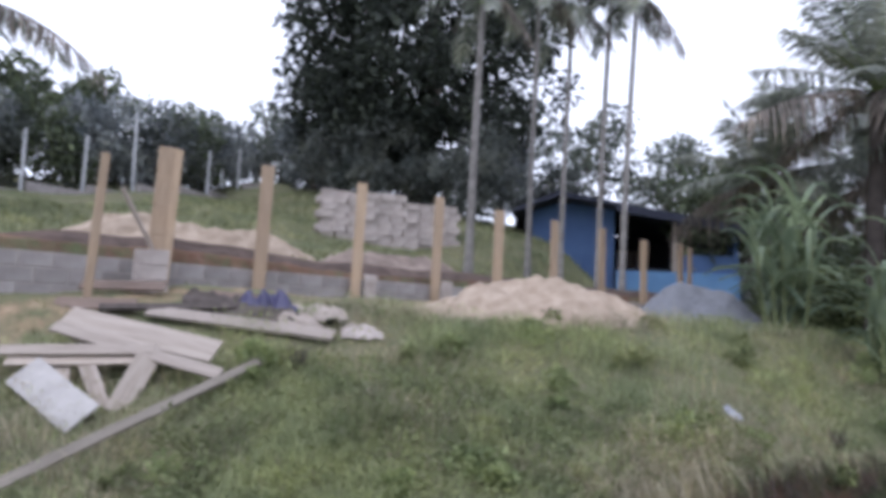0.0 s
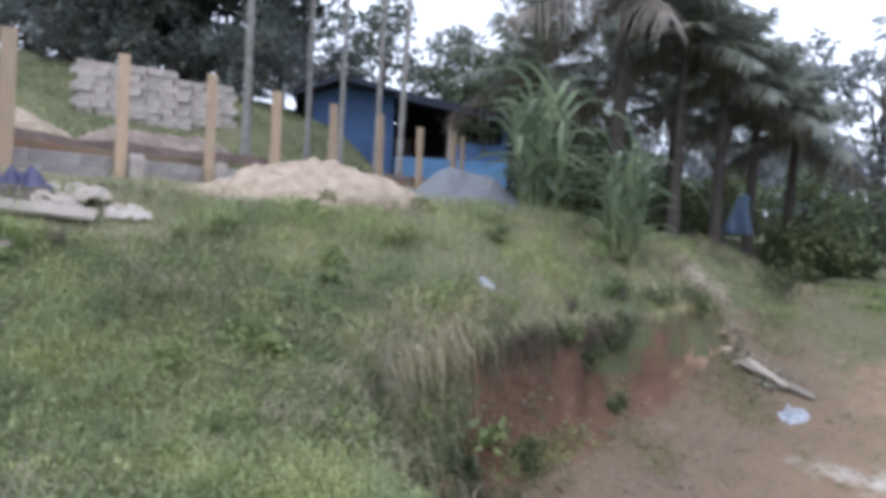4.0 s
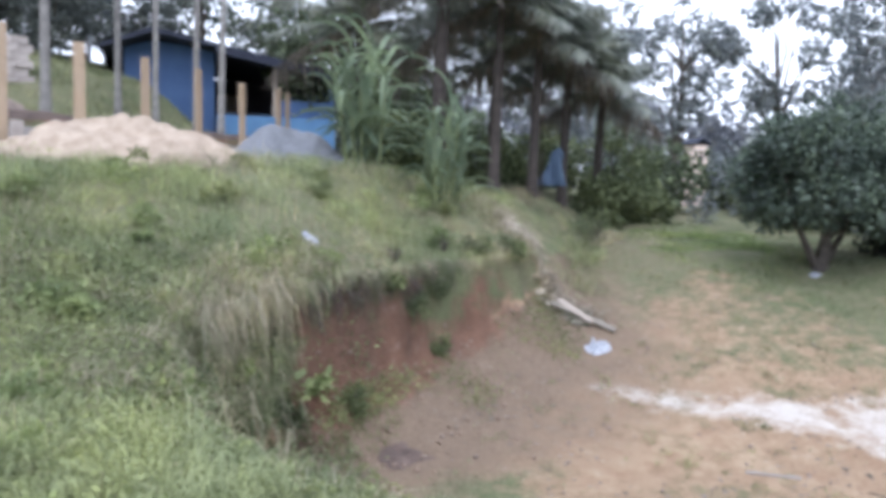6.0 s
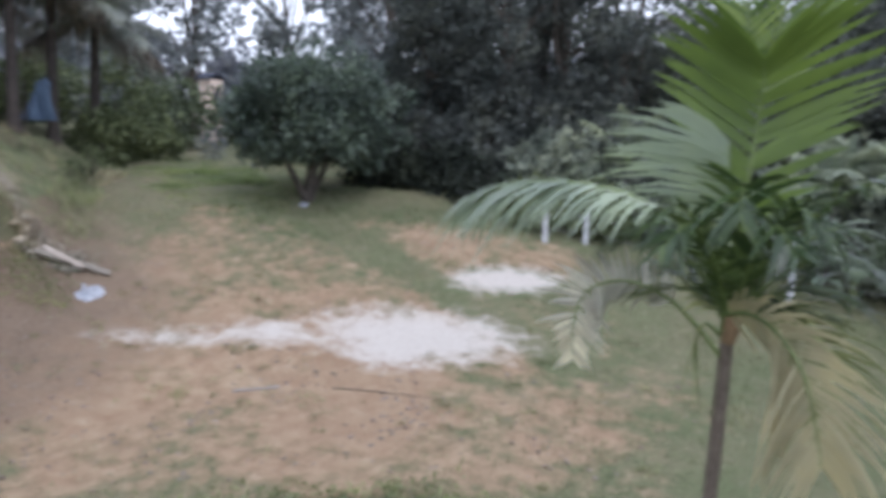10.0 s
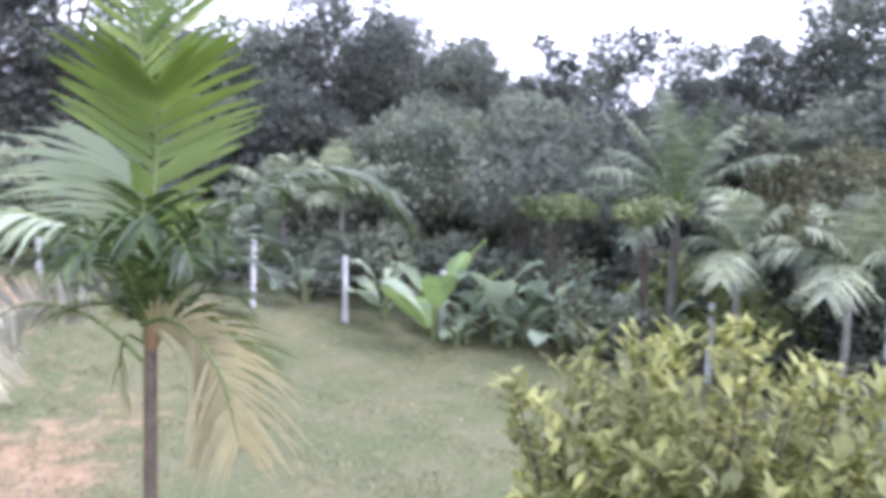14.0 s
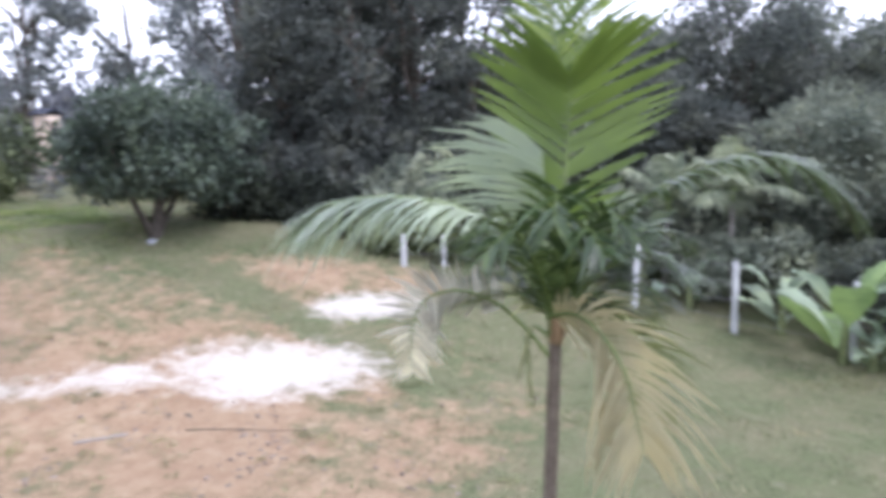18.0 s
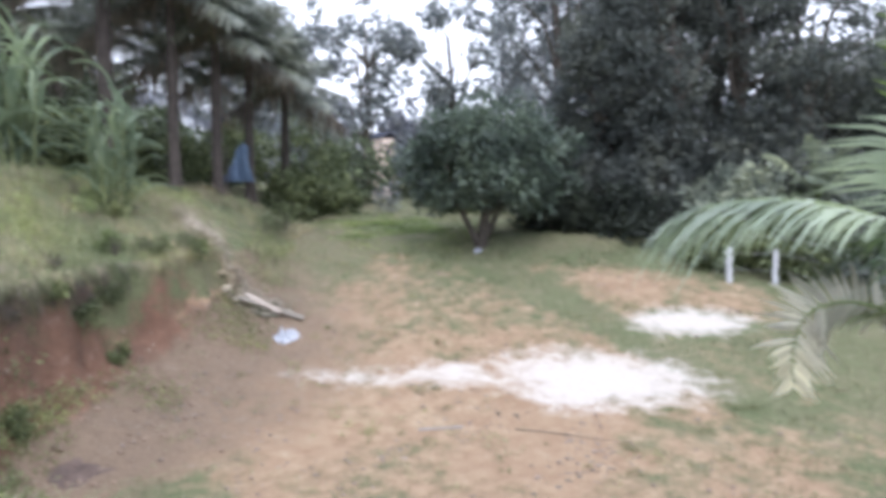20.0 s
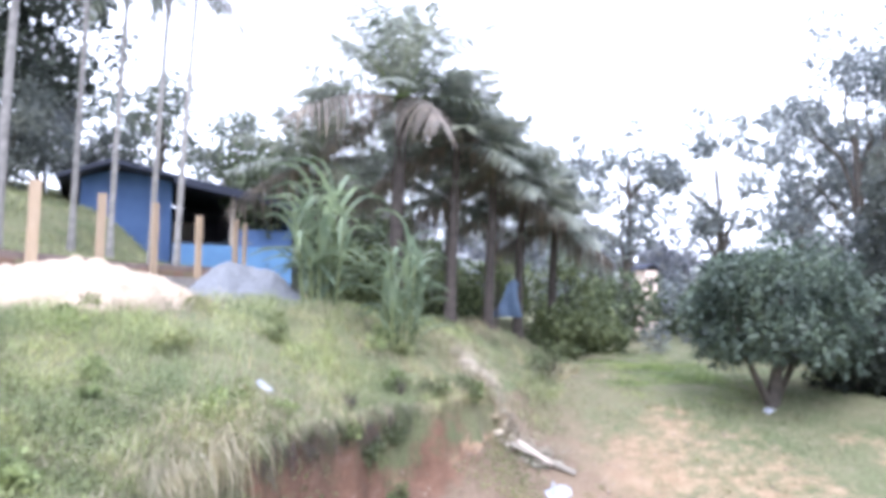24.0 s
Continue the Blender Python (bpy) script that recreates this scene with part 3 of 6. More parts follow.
def leaflets(curve, n, length, width, rng, start=0.18, forward=0.6, droop=0.35, lift=0.15, plane=None, both=True, ragged=0.15, even=False, curl=0.06):
    """Rows of leaflets on both sides of a leaf stalk: each a folded strip that droops to its tip."""
    m = len(curve)
    tang = np.gradient(curve, axis=0)
    tang /= np.linalg.norm(tang, axis=1)[:, None]
    vs, fs, base = [], [], 0
    for side in (-1, 1) if both else (1,):
        for q in np.linspace(start, 0.995, n):
            q = min(max(q + rng.normal() * 0.25 / n, 0), 0.999)
            i = q * (m - 1)
            i0 = int(i)
            p = curve[i0] + (curve[min(i0 + 1, m - 1)] - curve[i0]) * (i - i0)
            t = tang[i0]
            ref = np.array([0, 0, 1.0]) if plane is None else np.asarray(plane, float)
            out = np.cross(t, ref)
            out = out / (np.linalg.norm(out) + 1e-9) * side
            up = np.cross(out, t) * side
            u = (q - start) / (1 - start)
            swell = min(0.55 + 1.6 * u, 1.0, 0.72 + 1.2 * (1 - u)) if even else (0.35 + math.sin(math.pi * (0.12 + 0.80 * u))) / 1.35
            ln = length * swell * rng.uniform(1 - ragged, 1 + ragged * 0.5)
            way = out + t * (forward * (1 + 0.5 * ragged * rng.normal()) + 0.9 * max(q - 0.75, 0) * 3) + up * (lift + rng.normal() * curl)
            way /= np.linalg.norm(way)
            across = np.cross(way, up if abs(way @ up) < 0.95 else out)
            across /= np.linalg.norm(across) + 1e-9
            k = np.array([0.0, 0.3, 0.65, 1.0])[:, None]
            mid = p + way * ln * k + np.array([0, 0, -1.0]) * ln * droop * k ** 2 * rng.uniform(0.7, 1.3)
            w = width * np.array([0.45, 1.0, 0.75, 0.06])[:, None]
            strip = np.empty((8, 3))
            strip[0::2], strip[1::2] = mid - across * w / 2, mid + across * w / 2
            vs.append(strip)
            fs.append(np.array([[0, 1, 3, 2], [2, 3, 5, 4], [4, 5, 7, 6]]) + base)
            base += 8
    return np.concatenate(vs), np.concatenate(fs)


def frond_part(t, pts, n, length, width, mat, rng, r=0.012, stalk=None, label="", single=False, **how):
    curve = bezier(pts, 22)
    k = np.linspace(0, 1, 22)
    v, f = tube(curve, r * (1.1 - 0.95 * k), 5)
    fr = part("frond", mesh_of("frond_stalk", v, f, stalk or RACHIS, True), t, label)
    v, f = leaflets(curve, n, length, width, rng, **how)
    if single:
        for i in range(0, len(v), 8):
            part("leaflet", mesh_of("leaflet", v[i:i + 8], f[:3], mat), fr)
    else:
        part("blade", mesh_of("blade", v, f, mat), fr)
    return fr


def palm_tree(name, x, y, label, height, trunk_r, n_fronds, length, seed, mat, bark, group="", lean=(0, 0), leaf_len=0.55, leaf_w=0.05, n_leaf=34, dead=3, rise=(-0.5, 1.25), droop=0.55, shaft=0.0, z=None, fall=1.0, leaf_droop=0.6):
    """A ringed trunk that leans a little, with a head of arching feather leaves."""
    rng = np.random.default_rng(seed)
    z = ground_at(x, y) - 0.08 if z is None else z
    t = thing(name, x, y, z, label, "palm tree", group)
    k = np.linspace(0, 1, 26)
    spine = np.stack([lean[0] * k ** 1.6, lean[1] * k ** 1.6, height * k], 1)
    ring = 1 + 0.05 * (np.arange(26) % 2)
    v, f = tube(spine, trunk_r * (1 - 0.25 * k + 0.5 * np.exp(-k * 18)) * ring, 10)
    part("trunk", mesh_of("trunk", v, f, bark, True), t)
    head = spine[-1]
    if shaft:
        q = np.linspace(0, 1, 8)
        v, f = tube(head + np.outer(q, [0, 0, shaft]), trunk_r * (0.95 - 0.5 * q), 9)
        part("crownshaft", mesh_of("crownshaft", v, f, RACHIS, True), t, "smooth green crownshaft")
        head = head + np.array([0, 0, shaft * 0.9])
    for i in range(n_fronds):
        az = 2.39996 * i + rng.normal() * 0.15
        e = rise[0] + (rise[1] - rise[0]) * (i + 0.5) / n_fronds
        ln = length * rng.uniform(0.85, 1.1)
        q = np.linspace(0, 1, 6)[:, None]
        h = np.array([math.cos(az), math.sin(az), 0])
        bendy = fall * droop * (1.1 - 0.5 * max(e, 0))
        pts = head + ln * (h * (q * math.cos(e)) + np.array([0, 0, 1.0]) * (q * math.sin(e) - bendy * q ** 2.2))
        dry = i < dead
        frond_part(t, pts, n_leaf, leaf_len * ln / length, leaf_w, DEAD_FROND if dry else mat, rng, r=0.022 * length / 2.5, stalk=COCO_BARK if dry else RACHIS,
                   label="dry brown hanging frond" if dry else "", forward=0.45, droop=1.15 if dry else leaf_droop, lift=0.1, start=0.12, ragged=0.35)
    return t

# ---- the block wall and its timber posts ----


def along_wall(a, s):
    return WALL_X + WALL_DX * a + WALL_DY * s, WALL_Y + WALL_DY * a - WALL_DX * s


WALL_TURN = math.degrees(math.atan2(WALL_DY, WALL_DX))
block_wall = thing("retaining_wall", *along_wall(-4.0, -0.07), 0, "low unrendered grey concrete block retaining wall", "wall", turn=WALL_TURN, kind="structure")
block_meshes = [box_mesh("block", 0.385, 0.14, 0.188, BLOCK, 0.006, 0.004, i) for i in range(4)]
core = box_mesh("mortar_core", 18.4, 0.125, 1.45, CLAY_BLOCK, 0.0)
part("mortar", core, block_wall, "", Matrix.Translation((9.2, 0.003, WALL_TOP - 1.46)))
brnd = random.Random(5)
for row in range(5):
    for col in range(46):
        bx = col * 0.4 + (0.2 if row % 2 else 0.0) + 0.2
        part("block", block_meshes[brnd.randrange(4)], block_wall, "", pose(bx, brnd.uniform(-0.006, 0.006), WALL_TOP - 0.2 * (row + 1), 0, 0, brnd.uniform(-0.5, 0.5)))


def wooden_post(x, y, z, h, w, d, label, turn, lean=0.0, seed=0):
    p = new("wooden_post", box_mesh("wooden_post", w, d, h, TIMBER, 0.006, 0.006, seed, 3))
    p.matrix_basis = pose(x, y, z, lean * 0.4, lean, turn)
    return tagged(p, label, "post", "posts along the block wall")


post_tops = [5.40, 5.42, 5.44, 5.44, 5.46, 5.49, 5.39, 5.50]
for k in range(8):
    px, py = along_wall(1.785 * k, 0.03 if k in (3, 4) else 0.0)
    zb = WALL_TOP - (0.6 if k < 3 else 0.05)
    off = 0.125 if k < 3 else 0.0
    px, py = along_wall(1.785 * k, off)
    wooden_post(px, py, zb, post_tops[k] - zb, 0.195 if k in (0, 3) else 0.165, 0.07, "tall sawn pine plank post standing at a block wall", WALL_TURN - 35 + 3 * k, 1.2 - 0.3 * k, k)
px, py = along_wall(1.785 * 7, 0.0)
wooden_post(px + 0.24, py + 0.05, WALL_TOP - 0.05, 1.6, 0.11, 0.07, "narrow sawn pine post beside another post", WALL_TURN - 20, 0, 31)
wooden_post(*along_wall(-1.50, -0.02), WALL_TOP - 0.05, 1.63, 0.24, 0.06, "pair of wide pine planks nailed as a post", WALL_TURN - 30, 2.0, 32)
wooden_post(*along_wall(-1.40, 0.06), WALL_TOP - 0.65, 2.2, 0.10, 0.06, "narrow pine plank post beside a wide one", WALL_TURN - 30, 2.2, 33)
wooden_post(-5.45, 8.29, 3.25, 1.80, 0.10, 0.08, "slim weathered post before the block wall", 30, 2.4, 34)
stick = new("leaning_stick", box_mesh("leaning_stick", 0.05, 0.05, 1.22, GREY_TIMBER, 0.008, 0.006, 40, 3))
stick.matrix_basis = look((-5.02, 9.26, 3.66), (-5.37, 8.71, 4.70)) @ pose(0, 0, 0, 180, 0, 0)
tagged(stick, "grey weathered timber stick leaning on the block wall", "stick")


def stub(x, y, z, h):
    s = new("concrete_column_stub", box_mesh("concrete_column_stub", 0.19, 0.16, h, CLAY_BLOCK, 0.01, 0.012, int(x * 10), 2))
    s.matrix_basis = pose(x, y, z, 0, 0, 20)
    return tagged(s, "short rough concrete column stub before the wall", "column", "column stubs along the wall")


for a, top in ((1.85, 3.88), (3.55, 3.88), (8.9, 3.70), (10.6, 3.86)):
    sx, sy = along_wall(a, 0.45)
    gz = ground_at(sx, sy) - 0.05
    stub(sx, sy, gz, top - gz)

# ---- heaps ----


def heap(name, x, y, rx, ry, h, mat, label, seed, turn=0.0, ridge=0.35, lump=0.05):
    """A poured heap: slumped sides, an uneven crest and small slides."""
    n = 72
    u, v = np.meshgrid(np.linspace(-1.25, 1.25, n), np.linspace(-1.25, 1.25, n), indexing="ij")
    c, s = math.cos(radians(turn)), math.sin(radians(turn))
    wx, wy = x + (u * rx * c - v * ry * s), y + (u * rx * s + v * ry * c)
    q = np.hypot(np.maximum(np.abs(u) - ridge, 0) / (1 - ridge), v) + 0.10 * waves(u * 3, v * 3, 1.6, seed)
    prof = np.clip(1 - q, 0, 1)
    prof = prof * (1 + 0.30 * waves(u, v, 9, seed + 5) * (prof < 0.9))
    hh = h * (prof ** 0.9 - 0.25 * np.maximum(prof - 0.75, 0)) * (1 + 0.14 * waves(u, v, 5, seed + 1)) + lump * (waves(u, v, 13, seed + 2) + 0.6 * waves(u, v, 29, seed + 3)) * np.clip(prof * 4, 0, 1)
    z = land(wx, wy) - 0.05 + hh + np.where(prof > 0, 0.0, -0.10)
    i, j = np.meshgrid(np.arange(n - 1), np.arange(n - 1), indexing="ij")
    f = np.stack([i * n + j, (i + 1) * n + j, (i + 1) * n + j + 1, i * n + j + 1], -1).reshape(-1, 4)
    z0 = ground_at(x, y)
    ob = new(name, mesh_of(name, np.stack([wx - x, wy - y, z - z0], -1), f, mat, True))
    ob.matrix_basis = pose(x, y, z0)
    return tagged(ob, label, "heap")


heap("sand_heap", -0.2, 11.2, 2.0, 1.3, 0.80, SAND, "pale yellow building sand heap on the grass", 3, 8, 0.08, 0.11)
heap("gravel_heap", 2.45, 13.3, 1.4, 1.3, 0.84, GRAVEL, "grey crushed stone heap beside the tall cane", 11, 10, 0.15, 0.035)

heap("soil_heap", -5.6, 11.45, 2.4, 0.75, 0.56, SAND, "pale loose soil heaped behind the block wall", 31, 51, 0.45, 0.10)
heap("dark_soil_heap", -2.95, 14.25, 1.9, 0.68, 0.45, SOIL, "grey-brown loose soil heaped behind the block wall", 37, 51, 0.45, 0.10)
rx_, ry_ = along_wall(5.0, -0.5)
heap("soil_ridge", rx_, ry_, 8.6, 0.34, 0.17, DARK_SOIL, "dark damp soil ridge along the top of the block wall", 41, WALL_TURN, 0.9, 0.05)

# ---- block stack ----
stack = thing("block_stack", -4.45, 20.35, ground_at(-4.45, 20.35) - 0.08, "uneven stack of pale concrete blocks on the grass", "block stack", turn=27)
stack_meshes = [box_mesh("block", 0.39, 0.19, 0.19, CLAY_BLOCK, 0.008, 0.006, 50 + i) for i in range(4)]
srnd = random.Random(9)
for layer in range(2):
    for row in range(9):
        for col in range(10):
            if row >= 8 - (col > 5) - (srnd.random() < 0.25):
                continue
            part("block", stack_meshes[srnd.randrange(4)], stack, "", pose((col - 4.5) * 0.405 + srnd.uniform(-0.02, 0.02) + (0.1 if row % 2 else 0), layer * 0.25 + srnd.uniform(-0.05, 0.04), row * 0.195, srnd.uniform(-1, 1), srnd.uniform(-1, 1), srnd.uniform(-4, 4)))

# ---- the blue house ----
HX, HY = -0.55, 25.6
HZ = 5.35
house = thing("blue_house", HX, HY, HZ, "small blue painted house with a dark roof and open veranda", "house")


def slab(name, x0, x1, y0, y1, z0, z1, mat, parent, label="", bevel=0.01):
    me = box_mesh(name, x1 - x0, y1 - y0, z1 - z0, mat, bevel)
    return part(name, me, parent, label, Matrix.Translation(((x0 + x1) / 2, (y0 + y1) / 2, z0)))


def prism(name, outline, y0, y1, mat, parent, label=""):
    """A flat outline in x and z, drawn out along y."""
    bm = bmesh.new()
    a = [bm.verts.new((px, y0, pz)) for px, pz in outline]
    b = [bm.verts.new((px, y1, pz)) for px, pz in outline]
    bm.faces.new(a)
    bm.faces.new(b[::-1])
    for i in range(len(a)):
        j = (i + 1) % len(a)
        bm.faces.new((a[j], a[i], b[i], b[j]))
    bmesh.ops.recalc_face_normals(bm, faces=bm.faces)
    me = bpy.data.meshes.new(name)
    bm.to_mesh(me)
    bm.free()
    me.materials.append(mat)
    return part(name, me, parent, label)


prism("gable_wall", [(0, -0.5), (2.75, -1.3), (2.75, 1.85), (0.85, 2.02), (0, 1.72)], 0.0, 0.16, BLUE_PAINT, house)
slab("side_wall", 0.0, 0.16, 0.165, 6.0, -0.5, 1.72, BLUE_PAINT, house)
slab("back_wall", 0.17, 6.6, 5.85, 6.0, -1.2, 1.6, DARK_ROOM, house, "back wall coloured near black for the unlit room")
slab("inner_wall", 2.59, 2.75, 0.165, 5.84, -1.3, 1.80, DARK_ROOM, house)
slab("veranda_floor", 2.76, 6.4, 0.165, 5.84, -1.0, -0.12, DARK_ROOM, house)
slab("veranda_wall", 2.755, 6.6, -0.9, -0.74, -2.4, -0.30, PALE_BLUE, house, "pale blue low veranda wall")
slab("end_wall", 6.45, 6.6, -0.735, 5.84, -2.4, 0.9, BLUE_PAINT, house)
slab("veranda_panel", 4.7, 6.44, -0.735, -0.60, -0.32, 0.28, BLUE_PAINT, house)
slab("post", 2.9, 3.02, -0.70, -0.58, -0.32, 1.58, GREY_TIMBER, house)
slab("post", 4.55, 4.67, -0.70, -0.58, -0.32, 1.36, GREY_TIMBER, house)
slab("window_shutter", 3.3, 4.1, 5.80, 5.845, 0.2, 1.0, GREY_TIMBER, house)
prism("roof", [(-0.65, 1.50), (0.85, 2.10), (6.9, 1.08), (6.9, 1.18), (0.85, 2.24), (-0.65, 1.60)], -1.1, 6.3, ROOFING, house, "dark low sloping roof")
prism("fascia", [(2.7, 1.62), (6.88, 0.92), (6.88, 1.07), (2.7, 1.775)], -1.13, -1.08, ROOFING, house)

# ---- fences ----


def fence(name, posts, label, strands, post_h, w, first=0.25, heights=None):
    """Concrete posts with wires between them."""
    x0, y0 = posts[0]
    t = thing(name, x0, y0, 0, label, "fence")
    tops = []
    for i, (x, y) in enumerate(posts):
        z = ground_at(x, y) - 0.1
        hh = (heights or {}).get(i, post_h)
        part("post", box_mesh("post", w, w, hh + 0.1, CONCRETE, 0.012, 0.006, i, 2), t, "white concrete post", pose(x - x0, y - y0, z, (i * 37 % 5 - 2) * 0.6, (i * 53 % 5 - 2) * 0.7, 15 * i))
        tops.append((x - x0, y - y0, z + 0.1))
    for s in range(strands):
        for (ax, ay, az), (bx, by, bz) in zip(tops[:-1], tops[1:]):
            h = first + (post_h - first - 0.08) * s / max(strands - 1, 1)
            k = np.linspace(0, 1, 7)[:, None]
            pts = np.array([ax, ay, az + h]) * (1 - k) + np.array([bx, by, bz + h]) * k - np.array([0, 0, 0.03]) * np.sin(k * np.pi)
            v, f = tube(pts, np.full(7, 0.004), 4)
            part("wire", mesh_of("wire", v, f, WIRE), t)
    return t


fence("upper_fence", [(-14.5, 18.6), (-13.8, 20.3), (-13.4, 22.3), (-12.9, 26.5), (-13.0, 29.5), (-9.2, 31.4), (-6.4, 31.0), (-3.5, 27.4), (-1.6, 27.0)], "white concrete post and wire fence along the upper slope", 4, 1.75, 0.085, 0.25, {2: 2.6})
fence("yard_fence", [(12.85, 4.91), (13.34, 4.33), (13.7, 0.86), (13.7, -0.79), (13.35, -2.5), (12.75, -4.5), (10.9, -6.3), (8.9, -7.65), (6.4, -9.4)], "concrete post and wire fence at the foot of the lawn", 4, 1.2, 0.085, 0.25, {0: 0.6, 1: 0.6, 5: 0.75, 7: 1.55, 8: 1.5})

# ---- palms, trees ----
for i, (x, y, h, r, lx, ly) in enumerate([(-1.94, 18.34, 6.0, 0.135, 0.1, 0.1), (-0.55, 20.6, 7.2, 0.10, 0.1, 0.0), (0.35, 21.2, 7.2, 0.10, 0.15, 0.1), (1.35, 20.7, 7.7, 0.10, 0.2, 0.1), (1.95, 20.1, 7.3, 0.10, 0.25, 0.1)]):
    palm_tree("slender_palm", x, y, "tall slender palm with a pale ringed trunk", h + (1.1 if i == 0 else 0.6), r * 0.8, 9, 1.5, 20 + i, COCO_LEAF, PALM_BARK, "slender palms on the slope", (lx, ly), 0.5, 0.06, 30, 1, (-0.45, 1.0), 0.65, 0.5)
for i, (x, y, head, n, ln) in enumerate([(6.1, 15.0, 8.0, 30, 2.8), (7.6, 15.25, 7.2, 26, 2.0), (8.85, 15.7, 6.6, 24, 1.9), (10.2, 16.6, 6.2, 24, 1.9), (11.5, 17.0, 5.6, 22, 1.9), (9.0, 18.5, 6.3, 22, 2.2), (7.4, 18.6, 6.9, 24, 2.3), (5.0, 17.9, 6.9, 22, 2.3)]):
    palm_tree("coconut_palm", x, y, "coconut palm with arching grey-green feather fronds" if i else "tallest coconut palm, dry brown fronds hanging at its head", head - ground_at(x, y), 0.13 if i else 0.17, n, ln, 60 + i, COCO_LEAF, COCO_BARK, "coconut palms beside the lawn", (0.1, 0), 0.74, 0.042, 50, 5 if i == 0 else 2, (-0.25, 1.5), 0.29, 0, None, 1.0, 0.5)
palm_tree("tall_palm", -12.0, 12.5, "tall palm with arching fronds by the upper fence", 4.1, 0.15, 18, 3.0, 90, COCO_LEAF, PALM_BARK, "", (0.2, 0), 0.6, 0.06, 36, 1, (-0.05, 1.3), 0.4)

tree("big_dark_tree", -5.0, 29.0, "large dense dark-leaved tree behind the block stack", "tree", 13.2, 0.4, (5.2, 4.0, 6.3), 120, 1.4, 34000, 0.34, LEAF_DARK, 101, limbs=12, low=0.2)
tree("mango_tree", 11.25, 9.35, "low round mango tree with a forked trunk on the lawn", "tree", 2.95, 0.10, (1.80, 1.60, 1.16), 92, 0.40, 20000, 0.125, LEAF_MANGO, 102, lean=0.40, limbs=14, low=0.2, forked=True)
wrnd = random.Random(77)
woods = [  # x, y, height, crown radius across and up, leaves
    (15.2, 9.0, 5.8, 1.1, 2.4, LEAF_SHADE), (15.6, 7.6, 7.4, 1.8, 3.4, LEAF_SHADE), (17.9, 10.2, 9.0, 2.1, 4.0, LEAF_SHADE), (16.7, 6.6, 8.6, 2.1, 3.7, LEAF_SHADE),
    (17.6, 5.4, 6.8, 1.9, 3.1, LEAF_SHADE), (19.2, 8.2, 9.6, 2.6, 4.2, LEAF_SHADE), (18.8, 3.3, 3.9, 1.8, 1.8, LEAF_WOOD), (20.4, 11.0, 8.6, 2.4, 4.2, LEAF_SHADE),
    (16.3, 11.3, 9.0, 1.7, 4.2, LEAF_GUM), (17.4, -2.0, 3.9, 1.4, 1.7, LEAF_PALE), (17.8, 0.8, 3.6, 1.4, 1.6, LEAF_SHADE), (16.6, -5.6, 4.2, 1.5, 1.8, LEAF_WOOD), (15.2, -8.4, 4.6, 1.6, 2.0, LEAF_SHADE), (11.8, -11.6, 8.2, 2.3, 4.0, LEAF_SHADE), (9.4, -12.4, 7.0, 2.0, 3.4, LEAF_SHADE)]
canopy = [  # bearing, distance, rise of the top above the eye, crown radius
    (70, 21, 0.17, 2.0), (75, 22, 0.15, 1.9), (79, 20, 0.17, 1.8), (83, 22, 0.19, 2.1), (87.5, 21, 0.215, 2.1), (92, 22, 0.20, 2.0), (96, 21, 0.165, 1.6), (99.2, 24, 0.13, 1.6), (102.2, 20, 0.20, 0.9), (105, 23, 0.14, 1.7),
    (109.5, 21, 0.185, 1.7), (113.2, 22, 0.155, 1.5), (116.5, 19, 0.215, 0.9), (119.5, 20, 0.19, 1.7), (123.5, 19, 0.245, 2.0), (128.5, 18, 0.27, 2.1), (134, 18, 0.26, 2.2), (140, 17, 0.26, 2.2), (147, 17, 0.26, 2.3),
    (73, 26, 0.13, 2.4), (81, 26, 0.15, 2.5), (90, 26, 0.16, 2.6), (98, 27, 0.12, 2.4), (107, 26, 0.12, 2.4), (114, 25, 0.13, 2.2), (121, 24, 0.15, 2.2), (131, 23, 0.20, 2.4),
    (77, 18.2, 0.06, 1.5), (85, 18, 0.055, 1.5), (94, 18.4, 0.07, 1.6), (101, 18, 0.10, 1.3), (111, 17.5, 0.07, 1.5), (118, 16, 0.08, 1.5), (126, 15.5, 0.10, 1.6)]
for i, (az, far, rise, rx) in enumerate(canopy):
    x, y = 0.4 + far * math.sin(radians(az)), -1.4 + far * math.cos(radians(az))
    h = 3.15 + rise * far - ground_at(x, y)
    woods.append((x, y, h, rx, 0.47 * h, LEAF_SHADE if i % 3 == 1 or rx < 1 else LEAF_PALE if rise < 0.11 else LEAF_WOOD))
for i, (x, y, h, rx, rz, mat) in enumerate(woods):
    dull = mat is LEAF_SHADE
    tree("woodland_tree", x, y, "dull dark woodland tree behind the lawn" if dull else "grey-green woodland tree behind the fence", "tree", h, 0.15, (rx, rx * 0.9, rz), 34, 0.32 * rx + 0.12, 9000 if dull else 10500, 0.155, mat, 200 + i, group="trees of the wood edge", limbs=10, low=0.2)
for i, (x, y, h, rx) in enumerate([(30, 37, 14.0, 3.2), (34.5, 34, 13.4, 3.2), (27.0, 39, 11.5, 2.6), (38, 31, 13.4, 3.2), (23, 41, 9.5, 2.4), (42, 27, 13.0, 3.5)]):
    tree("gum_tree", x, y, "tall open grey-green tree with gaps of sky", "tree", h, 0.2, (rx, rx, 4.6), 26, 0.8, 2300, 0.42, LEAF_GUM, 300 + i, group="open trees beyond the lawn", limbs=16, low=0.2)
